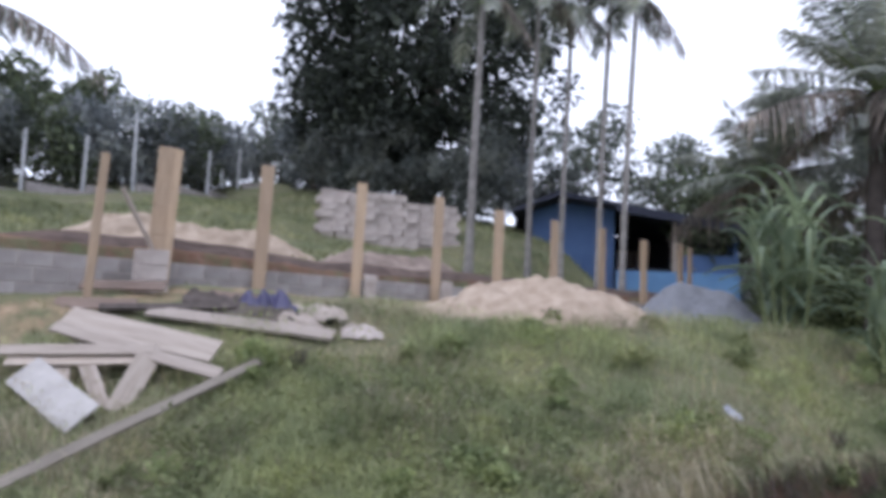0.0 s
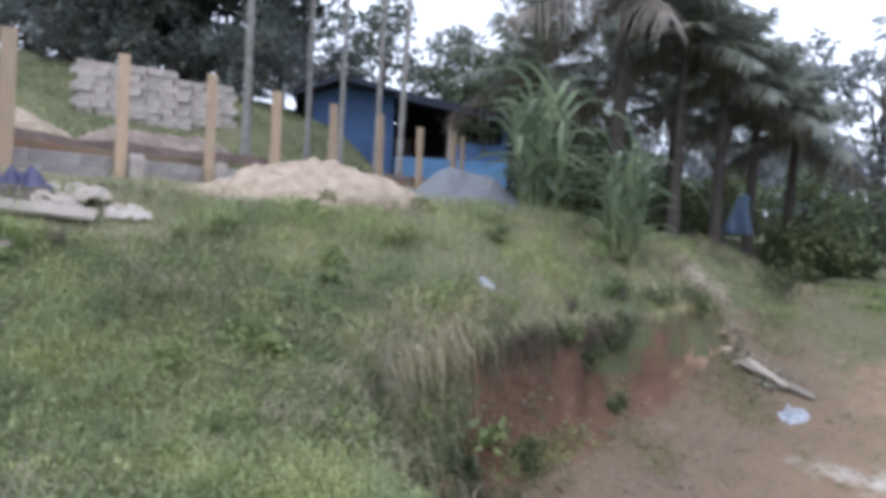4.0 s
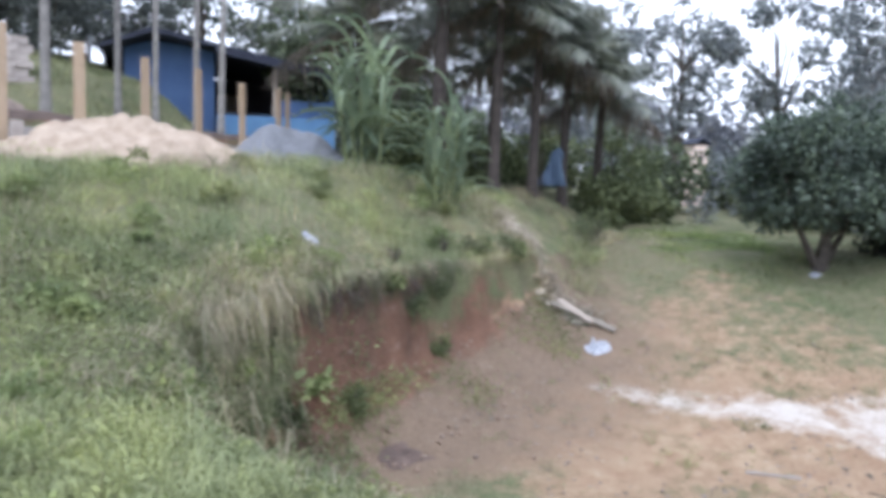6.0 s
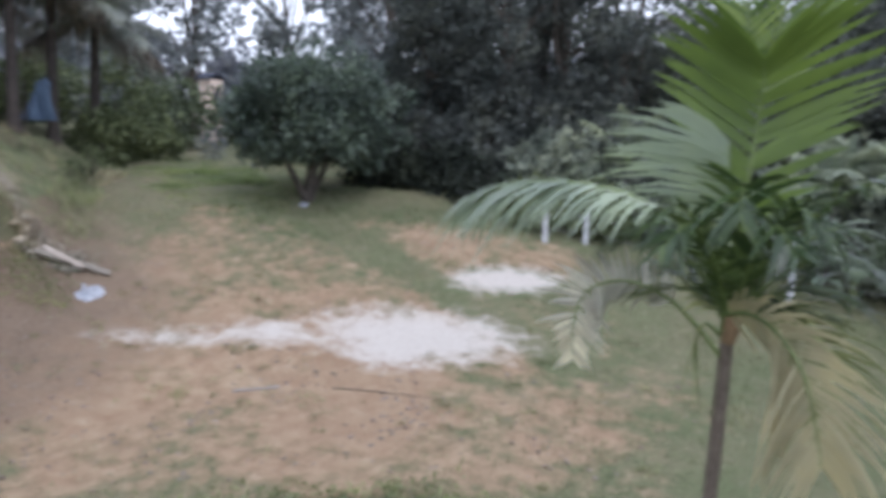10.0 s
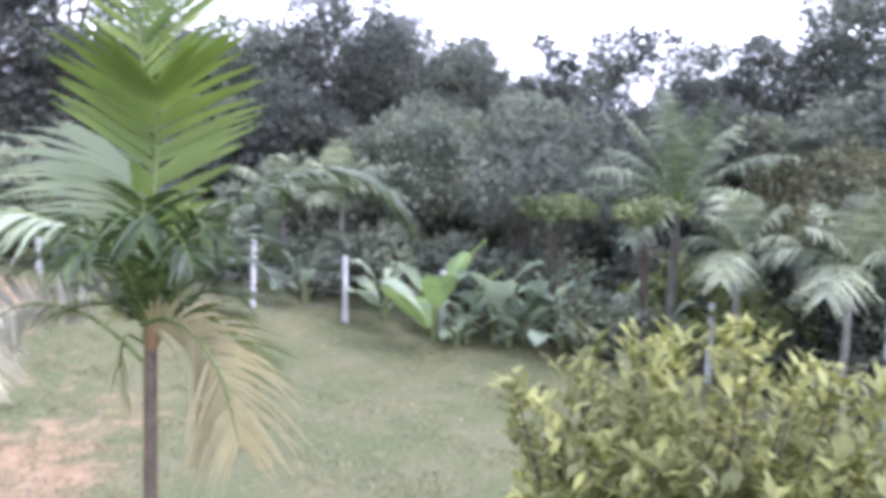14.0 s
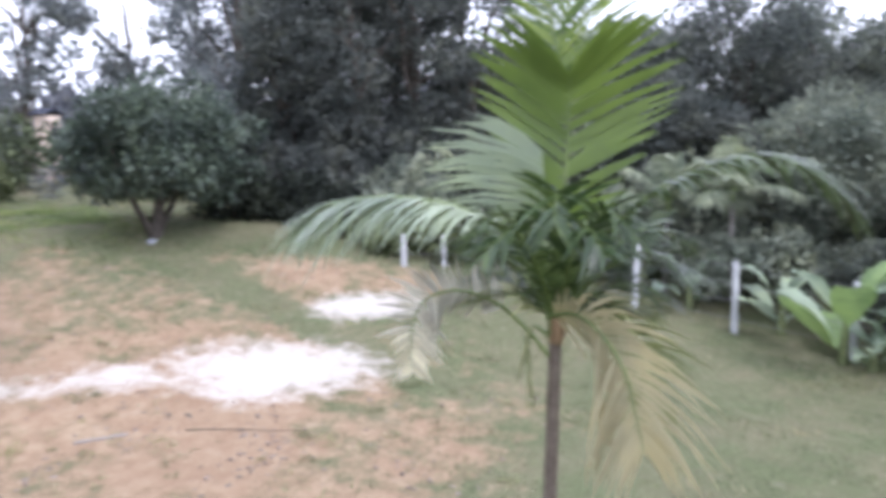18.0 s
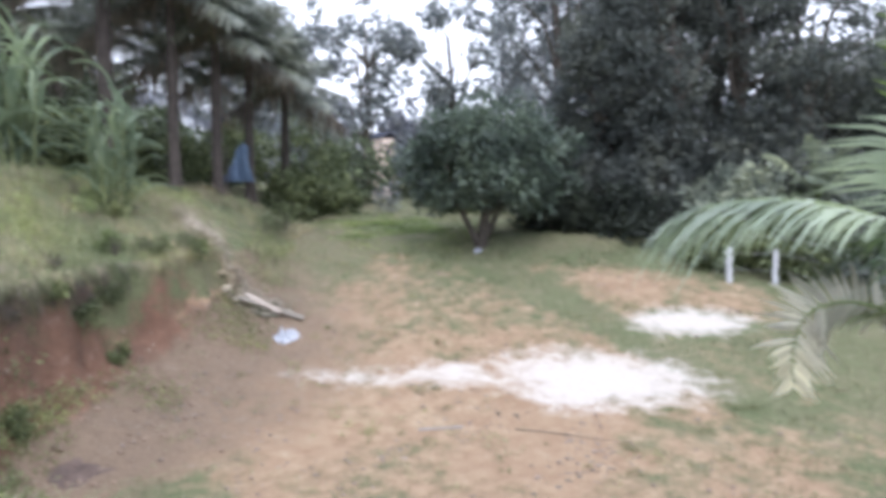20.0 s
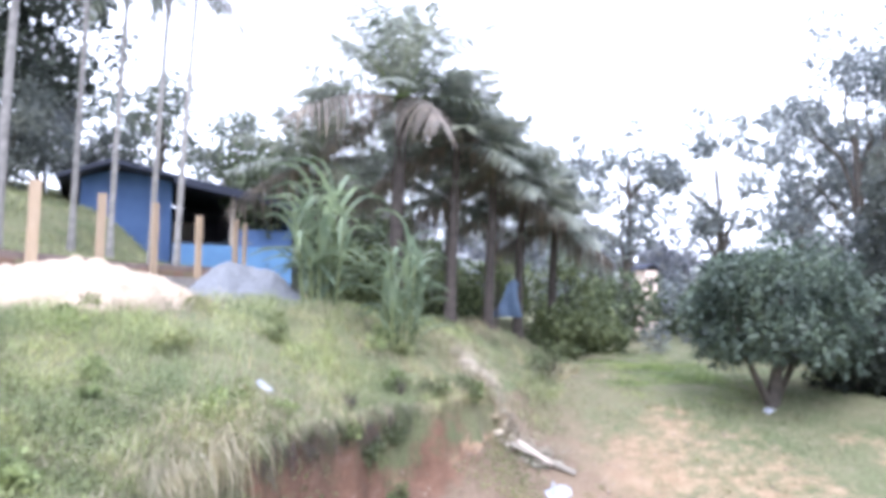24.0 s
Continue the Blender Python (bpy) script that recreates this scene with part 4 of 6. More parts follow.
for i, (x, y, h, rx, n) in enumerate([(-17.5, 27, 4.3, 2.3, 3800), (-17.0, 33.5, 4.6, 1.5, 1800), (-14.0, 35, 4.6, 1.9, 2400), (-20.0, 23, 5.2, 2.4, 3600), (2.2, 33, 6.3, 1.5, 1300), (5.2, 34, 6.9, 1.9, 1700), (8.4, 33, 7.6, 2.4, 2600), (-1.2, 31, 6.0, 1.8, 1800), (11.5, 34, 7.6, 2.4, 2600), (6.2, 25.8, 6.4, 1.8, 2600), (8.2, 25.0, 5.6, 1.8, 2400)]):
    tree("far_tree", x, y, "distant bushy green tree against the sky", "tree", h, 0.16, (rx, rx, rx * 1.15), 20, 0.75, n, 0.3, LEAF_SHRUB if i in (0, 3, 9, 10) else LEAF_WOOD, 340 + i, group="trees behind the house", limbs=10, low=0.2)
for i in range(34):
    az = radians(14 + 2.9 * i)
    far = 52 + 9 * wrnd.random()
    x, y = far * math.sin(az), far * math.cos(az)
    tree("distant_tree", x, y, "distant tree of the far wood, haze painted in its leaf colour", "tree", wrnd.uniform(4.5, 6.5), 0.2, (3.2, 3.2, 2.4), 16, 1.3, 900, 0.7, LEAF_HAZE, 800 + i, group="far line of trees", limbs=3, low=0.2)
for i in range(20):
    az, far = radians(12 + 2.3 * i), 27 + 5 * wrnd.random()
    if i in (12, 13):
        continue
    shrub("thicket_bush", far * math.sin(az), far * math.cos(az), "dense grey-green thicket beyond the lawn", 2.0, 1.8, 1.25, 14, 0.8, 1700, 0.30, (LEAF_GUM, LEAF_PALE, LEAF_SHRUB)[i % 3], 980 + i, group="thicket beyond the lawn")
hedge = [(-6.4, 26.6), (-4.2, 26.9), (-2.6, 25.6), (-7.8, 27.4), (-16.4, 17.0), (-16.3, 18.8), (-15.8, 20.6), (-15.3, 22.4), (-15.0, 24.2), (-14.8, 26.0), (-14.7, 27.8), (-14.6, 29.6), (-14.0, 31.4), (-12.2, 32.6), (-10.4, 33.0), (-8.6, 32.8), (-1.8, 29.2), (0.2, 29.6), (-17.6, 15.6), (-9.4, 28.8)]
for i, (x, y) in enumerate(hedge):
    shrub("hedge_bush", x, y, "dense dark hedge bush behind the fence", 1.7, 1.7, 1.5, 18, 0.7, 2400, 0.24, LEAF_SHADE if i < 4 or i % 4 == 1 else LEAF_SHRUB if i % 4 == 2 else LEAF_GUM, 400 + i, group="hedge behind the fence")
for i, (x, y, r, h) in enumerate([(11.4, 16.4, 1.0, 0.8), (12.6, 17.6, 1.2, 1.15), (13.3, 17.3, 0.9, 0.7), (16.6, 14.4, 1.2, 0.9), (18.2, 13.0, 1.3, 1.1), (10.2, 18.6, 1.2, 1.1), (7.2, 18.6, 1.3, 1.1), (5.6, 17.4, 1.2, 1.0), (18.0, 17.0, 1.4, 1.1), (17.4, 8.6, 1.5, 1.2), (16.6, 9.8, 1.4, 1.1), (15.4, 10.6, 1.2, 0.9), (19.4, 6.8, 1.6, 1.3), (19.8, 10.6, 1.6, 1.3), (21.5, 8.0, 1.7, 1.4), (14.3, 8.4, 0.9, 0.8), (14.9, 7.2, 1.0, 0.9), (15.6, 6.1, 1.1, 0.9), (14.5, 9.7, 0.9, 0.7), (16.2, 4.9, 1.1, 0.9), (15.9, 8.1, 1.2, 1.3), (6.2, 17.6, 1.3, 1.1), (8.2, 17.6, 1.2, 1.0), (13.9, 19.6, 1.5, 1.9), (11.6, 21.0, 1.6, 1.3), (13.6, 5.6, 0.6, 0.4), (13.9, 4.6, 0.6, 0.45)]):
    dusk = x > 14 and y < 11
    k = 1.0 if dusk else 0.8
    shrub("lawn_shrub", x, y, "dark green shrub under the wood edge" if dusk else "rounded green shrub at the edge of the lawn", r * k, r * k, h * k, 12, 0.45, 1500, 0.18, LEAF_SHADE if dusk else LEAF_WEED, 430 + i, group="shrubs round the lawn")
# Near-black leaves put the shade under the trees into these shrubs' colour.
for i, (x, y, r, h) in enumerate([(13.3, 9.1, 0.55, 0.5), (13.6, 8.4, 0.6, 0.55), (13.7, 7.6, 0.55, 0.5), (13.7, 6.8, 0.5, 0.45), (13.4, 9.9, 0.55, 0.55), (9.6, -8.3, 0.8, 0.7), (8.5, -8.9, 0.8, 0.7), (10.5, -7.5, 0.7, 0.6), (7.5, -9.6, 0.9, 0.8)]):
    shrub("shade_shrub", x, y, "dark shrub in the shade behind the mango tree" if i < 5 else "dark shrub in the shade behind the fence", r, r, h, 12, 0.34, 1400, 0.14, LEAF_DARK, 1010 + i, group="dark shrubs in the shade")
for i, (x, y, r, h) in enumerate([(14.8, 3.4, 0.9, 0.8), (15.4, 1.4, 1.1, 0.8), (15.6, -1.0, 1.1, 0.7), (15.6, -4.8, 1.2, 0.9), (14.2, -6.8, 1.1, 0.9), (13.0, -9.0, 1.2, 0.9), (11.6, -10.8, 1.2, 0.9), (14.4, 5.4, 1.0, 0.8), (17.2, -2.6, 1.3, 1.2), (17.0, 0.6, 1.3, 1.2), (16.4, -7.2, 1.4, 1.2)]):
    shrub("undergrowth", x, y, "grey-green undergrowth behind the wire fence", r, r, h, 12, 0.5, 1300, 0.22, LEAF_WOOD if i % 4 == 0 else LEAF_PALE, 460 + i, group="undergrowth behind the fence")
shrub("sapling", 14.9, 16.6, "thin pale grey sapling standing alone on the lawn", 0.4, 0.4, 0.5, 9, 0.22, 420, 0.10, LEAF_GUM, 1040)


# ---- tall cane ----
def cane_leaf_mesh(seed, ln, w, arch):
    rng = np.random.default_rng(seed)
    k = np.linspace(0, 1, 10)[:, None]
    e = radians(rng.uniform(58, 82))
    mid = ln * np.concatenate([math.cos(e) * k + 0.35 * arch * k ** 2, 0.04 * np.sin(k * 5 + seed), math.sin(e) * k - arch * k ** 2.4], 1)
    ww = w * np.clip(np.minimum(k * 9 + 0.3, 1.05 - k ** 3), 0.03, 1)
    up = np.array([[0, 0, 0.25 * w]]) * np.ones_like(k)
    v = np.stack([mid - np.array([0, 1, 0]) * ww / 2 + up, mid, mid + np.array([0, 1, 0]) * ww / 2 + up], 1).reshape(-1, 3)
    f = []
    for i in range(9):
        f += [[3 * i, 3 * i + 1, 3 * i + 4, 3 * i + 3], [3 * i + 1, 3 * i + 2, 3 * i + 5, 3 * i + 4]]
    return mesh_of("leaf", v, np.array(f), CANE_LEAF, True)


CANE_LEAVES = [cane_leaf_mesh(i, 1.25 + 0.16 * (i % 4), 0.105 + 0.015 * (i % 3), 0.42 + 0.11 * (i % 5)) for i in range(9)]


def cane_clump(x, y, height, n, spread, seed, label):
    rnd = random.Random(seed)
    t = thing("cane_clump", x, y, ground_at(x, y) - 0.05, label, "tall grass", "clumps of tall cane")
    for i in range(n):
        az, r = rnd.uniform(0, 6.28), spread * math.sqrt(rnd.random()) * 0.45
        h = height * rnd.uniform(0.45, 0.78)
        fx, fy = r * math.cos(az), r * math.sin(az)
        k = np.linspace(0, 1, 6)[:, None]
        pts = np.array([fx, fy, 0]) + k * np.array([fx * 0.7, fy * 0.7, h])
        v, f = tube(pts, 0.018 * (1.1 - 0.5 * k[:, 0]), 6)
        part("stem", mesh_of("stem", v, f, CANE_STEM, True), t)
        for j in range(7):
            q = 0.1 + 0.9 * (j + rnd.random()) / 7
            p = pts[0] + (pts[-1] - pts[0]) * q
            part("leaf", CANE_LEAVES[rnd.randrange(9)], t, "", Matrix.Translation(p) @ pose(0, 0, 0, rnd.uniform(-12, 12), rnd.uniform(-14, 18) - 14 * q, math.degrees(j * 2.6 + rnd.uniform(-0.6, 0.6))) @ Matrix.Scale(rnd.uniform(0.65, 1.05) * height / 2.8, 4))
    return t


cane_clump(3.72, 12.1, 2.75, 18, 0.95, 1, "tall cane clump with long arching green leaves")
cane_clump(4.62, 10.75, 2.25, 14, 0.45, 2, "smaller cane clump on the edge of the bank")


# ---- young palm in front ----
PALM_TURN = -81.9
YX, YY = 3.93, -0.36
yz = ground_at(YX, YY) - 0.06
young = thing("young_palm", YX, YY, yz, "young feather palm with fresh green and withered lower fronds", "palm tree", turn=PALM_TURN)
NECK = 2.30 - yz
k26 = np.linspace(0, 1, 26)
tv, tf = tube(np.stack([-0.03 + 0.03 * k26, 0 * k26, NECK * k26], 1), 0.032 * (1.15 - 0.25 * k26) * (1 + 0.07 * (np.arange(26) % 2)), 10)
part("trunk", mesh_of("trunk", tv, tf, YOUNG_BARK, True), young, "thin dark ringed trunk")
q8 = np.linspace(0, 1, 9)
tv, tf = tube(np.stack([0.02 * q8, 0 * q8, NECK - 0.02 + 0.62 * q8], 1), 0.040 * (1 - 0.62 * q8), 9)
part("crownshaft", mesh_of("crownshaft", tv, tf, RACHIS, True), young, "smooth green crownshaft")
yrng = np.random.default_rng(17)


def young_frond(pts, n, ln, w, mat, **how):
    frond_part(young, [(a, b, NECK + c) for a, b, c in pts], n, ln, w, mat, yrng, r=how.pop("r", 0.011), **how)


UPRIGHT = (0, 1, 0)
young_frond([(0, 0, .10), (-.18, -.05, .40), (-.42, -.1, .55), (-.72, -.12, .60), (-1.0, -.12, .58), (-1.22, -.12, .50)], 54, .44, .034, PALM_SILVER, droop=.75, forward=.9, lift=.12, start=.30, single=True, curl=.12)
young_frond([(0, 0, .10), (.20, -.05, .42), (.46, -.1, .66), (.76, -.12, .78), (1.0, -.12, .74), (1.17, -.12, .58)], 52, .34, .030, PALM_DEEP, droop=.5, forward=.85, lift=.25, start=.22, single=True, curl=.10)
young_frond([(0, 0, .36), (.02, .03, .64), (.03, .05, .86), (.04, .03, 1.06), (.04, 0, 1.14)], 27, .56, .040, PALM_GREEN, droop=.10, forward=.70, lift=.04, start=.10, plane=UPRIGHT, ragged=.15, single=True, even=True, curl=.10)
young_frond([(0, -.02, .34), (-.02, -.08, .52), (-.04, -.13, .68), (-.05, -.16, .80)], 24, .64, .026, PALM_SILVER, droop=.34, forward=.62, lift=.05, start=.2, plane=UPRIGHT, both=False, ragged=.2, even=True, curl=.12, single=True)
young_frond([(0, 0, .4), (-.02, .12, .85), (-.04, .18, 1.20), (-.08, .22, 1.50), (-.14, .24, 1.75)], 34, .44, .017, PALM_GREEN, droop=.12, forward=1.1, lift=.1, start=.48, plane=UPRIGHT, curl=.12)
young_frond([(0, 0, .4), (.03, .15, .85), (.06, .26, 1.22), (.12, .32, 1.60)], 30, .42, .017, PALM_GREEN, droop=.12, forward=1.1, lift=.1, start=.48, plane=UPRIGHT, curl=.12)
young_frond([(-.04, -.02, .05), (.08, -.10, .09), (.20, -.17, .04), (.31, -.22, -.10), (.37, -.24, -.28), (.41, -.24, -.46)], 46, .43, .022, PALM_TAN, droop=.48, forward=.72, lift=.1, start=.06, plane=(0.2, 1, 0.3), label="yellowing drooping frond with straw leaflets", single=True, ragged=.25, curl=.22)
young_frond([(0, .02, .03), (.15, .02, .07), (.29, .02, .0), (.40, .02, -.15), (.44, .02, -.34)], 24, .36, .020, PALM_FADED, droop=.40, forward=.8, lift=.1, start=.10, plane=(0.2, 1, 0.2), label="fading green drooping frond", single=True, curl=.2)
young_frond([(0, 0, -.17), (-.14, -.03, .0), (-.28, -.07, .12), (-.46, -.1, .17), (-.62, -.1, .10), (-.67, -.1, -.06), (-.67, -.1, -.22)], 42, .22, .020, PALM_GREY, droop=.15, forward=.5, lift=.35, start=.3, plane=(0.1, 1, 0.1), label="withered grey frond", ragged=.35, curl=.25)
for i, (az, rise, ln) in enumerate([(190, .36, .54), (240, .44, .48), (350, .34, .58), (25, .42, .65), (70, .52, .65), (115, .52, .65), (150, .42, .62), (300, .46, .46), (5, .18, .46), (170, .20, .46), (180, .12, .36), (0, .08, .38), (215, .50, .42), (325, .52, .42), (275, .60, .36)]):
    cx, cy = math.cos(radians(az)), math.sin(radians(az))
    young_frond([(0, 0, .03), (cx * ln * .3, cy * ln * .3, .03 + rise * .62), (cx * ln * .65, cy * ln * .65, .03 + rise), (cx * ln, cy * ln, .03 + rise * .82)], 20, .26 + .03 * (i % 3), .026, PALM_FADED if i in (10, 11) else PALM_DEEP, droop=.35, forward=1.0, lift=.25, start=.10, ragged=.35, curl=.25)
young_frond([(-.02, 0, -.05), (-.10, -.02, .0), (-.13, -.02, -.14), (-.10, -.02, -.32)], 9, .16, .020, PALM_FADED, droop=.5, forward=.8, lift=.0, start=.3, label="withered hanging leaf")
part("fibre_sheath", mesh_of("fibre_sheath", *tube([(0, 0, NECK - .07), (.01, -.01, NECK - .02), (.015, -.015, NECK + .04), (.01, 0, NECK + .09)], [.033, .038, .038, .032], 9), FIBRE, True), young, "dry orange-brown leaf sheath")

# ---- yellow-green bush in front ----
def shooting_bush(name, x, y, label, spread, height, shoots, per, leaf, seed):
    """A bush of many upright shoots, each with pointed leaves round it and a tuft at its tip."""
    rng = np.random.default_rng(seed)
    t = thing(name, x, y, ground_at(x, y) - 0.04, label, "bush", "yellow-green bushes on the slope")
    leaves, faces = [], []
    for i in range(shoots):
        a, r = rng.uniform(0, 6.283), math.sqrt(rng.random())
        q = np.linspace(0, 1, 6)[:, None]
        top = height * (1.0 - 0.20 * r ** 2) * rng.uniform(0.5, 1.1)
        end = np.array([spread * r * math.cos(a), spread * r * math.sin(a), top])
        pts = np.concatenate([end[:2] * q ** 0.7, end[2] * q ** 1.15], 1) + rng.normal(size=(6, 3)) * 0.012 * q
        if i < 60:
            v, f = tube(pts, 0.010 * (1.2 - q[:, 0]) + 0.002, 5)
            part("stem", mesh_of("stem", v, f, BARK, True), t)
        k = 1 - rng.random(per) ** 1.5 * 0.75
        p = np.stack([np.interp(k, q[:, 0], pts[:, c]) for c in range(3)], 1) + rng.normal(size=(per, 3)) * 0.018
        az = rng.uniform(0, 6.283, per)
        ax = np.stack([np.cos(az), np.sin(az), rng.uniform(0.25, 1.7, per)], 1)
        ax /= np.linalg.norm(ax, axis=1)[:, None]
        sd = np.cross(ax, np.array([0, 0, 1.0]))
        sd /= np.linalg.norm(sd, axis=1)[:, None] + 1e-9
        up = np.cross(sd, ax)
        ln = leaf * rng.uniform(0.6, 1.25, (per, 1))
        leaves.append(np.stack([p, p + ax * ln * 0.5 + sd * ln * 0.19 + up * ln * 0.05, p + ax * ln - up * ln * 0.10, p + ax * ln * 0.5 - sd * ln * 0.19 + up * ln * 0.05, p + ax * ln * 0.5], 1).reshape(-1, 3))
    v = np.concatenate(leaves)
    base = np.arange(len(v) // 5)[:, None] * 5
    f = np.concatenate([base + np.array([[0, 1, 2, 4]]), base + np.array([[0, 4, 2, 3]])])
    part("foliage", mesh_of("foliage", v, f, LEAF_BUSH), t)
    return t


shooting_bush("yellow_green_bush", 3.2, -2.72, "leafy yellow-green bush with upright shoots on the slope", 0.86, 1.53, 330, 56, 0.088, 500)
shooting_bush("small_yellow_bush", 2.9, -3.95, "small yellow-green bush on the slope", 0.42, 1.05, 60, 36, 0.10, 501)


# ---- broad-leaved plants by the fence ----
def big_leaf_mesh(seed, ln, w, arch, mat):
    k = np.linspace(0, 1, 11)[:, None]
    e = radians(76)
    mid = ln * np.concatenate([math.cos(e) * k + 0.25 * arch * k ** 2, 0 * k, math.sin(e) * k - arch * k ** 2.3], 1)
    ww = w * np.clip(np.sin(np.pi * np.clip((k - 0.22) / 0.78, 0, 1)) ** 0.6, 0.03, 1)
    wave = 0.06 * w * np.sin(k * 23 + seed)
    v = np.stack([mid + np.concatenate([0 * k, -ww / 2, 0.16 * ww + wave], 1), mid, mid + np.concatenate([0 * k, ww / 2, 0.16 * ww - wave], 1)], 1).reshape(-1, 3)
    f = []
    for i in range(10):
        f += [[3 * i, 3 * i + 1, 3 * i + 4, 3 * i + 3], [3 * i + 1, 3 * i + 2, 3 * i + 5, 3 * i + 4]]
    return mesh_of("leaf", v, np.array(f), mat, True)


BIG_LEAVES = [big_leaf_mesh(i, 1.75, 0.50, 0.08 + 0.09 * i, BANANA_LEAF if i < 3 else BANANA_PALE) for i in range(6)]


def banana(x, y, h, n, seed, label, pale=False):
    rnd = random.Random(seed)
    t = thing("banana_plant", x, y, ground_at(x, y) - 0.04, label, "banana plant", "broad-leaved plants by the fence")
    kk = np.linspace(0, 1, 6)[:, None]
    v, f = tube(kk * np.array([0, 0, h * 0.45]), 0.07 * (1.1 - 0.6 * kk[:, 0]), 8)
    part("stem", mesh_of("stem", v, f, CANE_STEM, True), t)
    for j in range(n):
        part("leaf", BIG_LEAVES[rnd.randrange(3, 6) if pale else rnd.randrange(4)], t, "", pose(0, 0, h * (0.02 + 0.34 * j / n), 0, rnd.uniform(0, 14) + 32 * (1 - j / n), j * 137.5 + rnd.uniform(-20, 20)) @ Matrix.Scale(h / 1.9 * rnd.uniform(0.75, 1.1), 4))
    return t


for i, (x, y, h, n, pale) in enumerate([(13.0, -2.35, 2.0, 8, False), (12.9, -2.9, 1.3, 8, True), (13.0, -3.4, 1.9, 8, True), (12.9, -3.9, 1.5, 8, True), (12.6, -4.5, 1.7, 8, True), (14.1, -1.5, 1.6, 8, True), (14.3, 0.0, 1.5, 8, True),
                                        (14.4, 3.7, 1.3, 7, True), (14.8, 0.9, 1.9, 8, True), (12.2, -5.2, 1.4, 8, True), (14.2, 4.6, 1.0, 7, True), (12.7, -2.7, 0.8, 7, True), (12.7, -3.6, 0.8, 7, True), (13.2, -4.2, 1.8, 8, True), (12.6, -5.3, 1.8, 8, True), (11.8, -5.9, 1.5, 8, True)]):
    banana(x, y, h, n, 1 + i, ("pale green" if pale else "bright green") + " broad-leaved banana plant at the wire fence", pale)
for i, (x, y, h, n, ln) in enumerate([(12.0, -6.1, 2.5, 15, 2.2), (10.4, -6.4, 1.9, 10, 1.15), (9.1, -7.2, 1.9, 11, 1.15), (14.9, 0.5, 1.6, 11, 1.25), (15.4, 4.4, 0.9, 10, 1.5), (9.4, -8.6, 1.5, 12, 1.6), (15.2, -0.6, 1.9, 10, 1.2)]):
    palm_tree("garden_palm", x, y, "grey-green feather palm by the fence" if i else "larger dark green feather palm behind the fence", h, 0.05 if i else 0.08, n, ln, 700 + i, GARDEN_LEAF if i else GARDEN_DEEP, PALM_BARK, "small palms by the fence", (0, 0), 0.5, 0.030, 40, 0, (0.1, 1.45), 0.5, 0.2, None, 1.0, 0.6)
tree("young_tree", 14.65, -4.17, "thin young tree with a sparse feathery crown", "tree", 4.1, 0.05, (1.3, 1.2, 1.1), 22, 0.38, 1900, 0.15, LEAF_WOOD, 710, limbs=12, low=0.2)
tree("papaya_tree", 11.23, -5.35, "slender tree with a flat yellow-green crown", "tree", 2.65, 0.045, (0.75, 0.7, 0.16), 14, 0.16, 1700, 0.10, LEAF_PAPAYA, 711, limbs=10, low=0.2, group="flat-crowned trees by the fence")
tree("papaya_tree", 13.08, -4.38, "slender tree with a flat yellow-green crown", "tree", 2.65, 0.04, (0.75, 0.7, 0.16), 14, 0.16, 1500, 0.10, LEAF_PAPAYA, 713, limbs=10, low=0.2, group="flat-crowned trees by the fence")
tree("olive_tree", 10.3, -8.1, "broad olive-brown bushy tree behind the fence", "tree", 3.6, 0.08, (1.6, 1.4, 0.85), 34, 0.42, 5600, 0.11, LEAF_OLIVE, 712, limbs=14, low=0.2)
for i, (x, y, r, h) in enumerate([(11.9, -5.0, 0.7, 0.6), (10.9, -6.9, 0.9, 0.7), (9.9, -7.6, 0.8, 0.8), (8.9, -8.0, 0.8, 0.7), (12.6, -6.6, 1.0, 0.9), (14.4, -2.9, 0.9, 0.8), (14.5, -4.4, 1.0, 0.9), (14.6, 2.3, 0.8, 0.6), (11.6, -8.4, 1.2, 1.1), (14.9, -0.2, 0.8, 0.7)]):
    shrub("fence_shrub", x, y, "low grey-green shrub along the wire fence", r, r, h, 12, 0.32, 1300, 0.15, (LEAF_PALE, WEED_FRESH, LEAF_WOOD)[i % 3], 480 + i, group="shrubs along the wire fence")

# ---- loose boards and litter ----


def plank(a, b, w, th, mat, label, face, seed=0, name="board", group="boards piled in the grass"):
    """A plank between two places, its broad face turned towards face."""
    a, b = Vector(a), Vector(b)
    zc = (b - a).normalized()
    yc = Vector(face)
    yc = (yc - zc * yc.dot(zc)).normalized()
    xc = yc.cross(zc)
    ob = new(name, box_mesh(name, w, th, (b - a).length, mat, 0.004, 0.004, seed, 3))
    ob.matrix_basis = Matrix.Translation(a) @ Matrix((xc, yc, zc)).transposed().to_4x4()
    return tagged(ob, label, "board", group)


def board(x0, y0, x1, y1, w, th, lift0, lift1, mat, label, face=(0.2, -0.3, 1), seed=0, group="boards piled in the grass"):
    return plank((x0, y0, ground_at(x0, y0) + lift0), (x1, y1, ground_at(x1, y1) + lift1), w, th, mat, label, face, seed, "board", group)


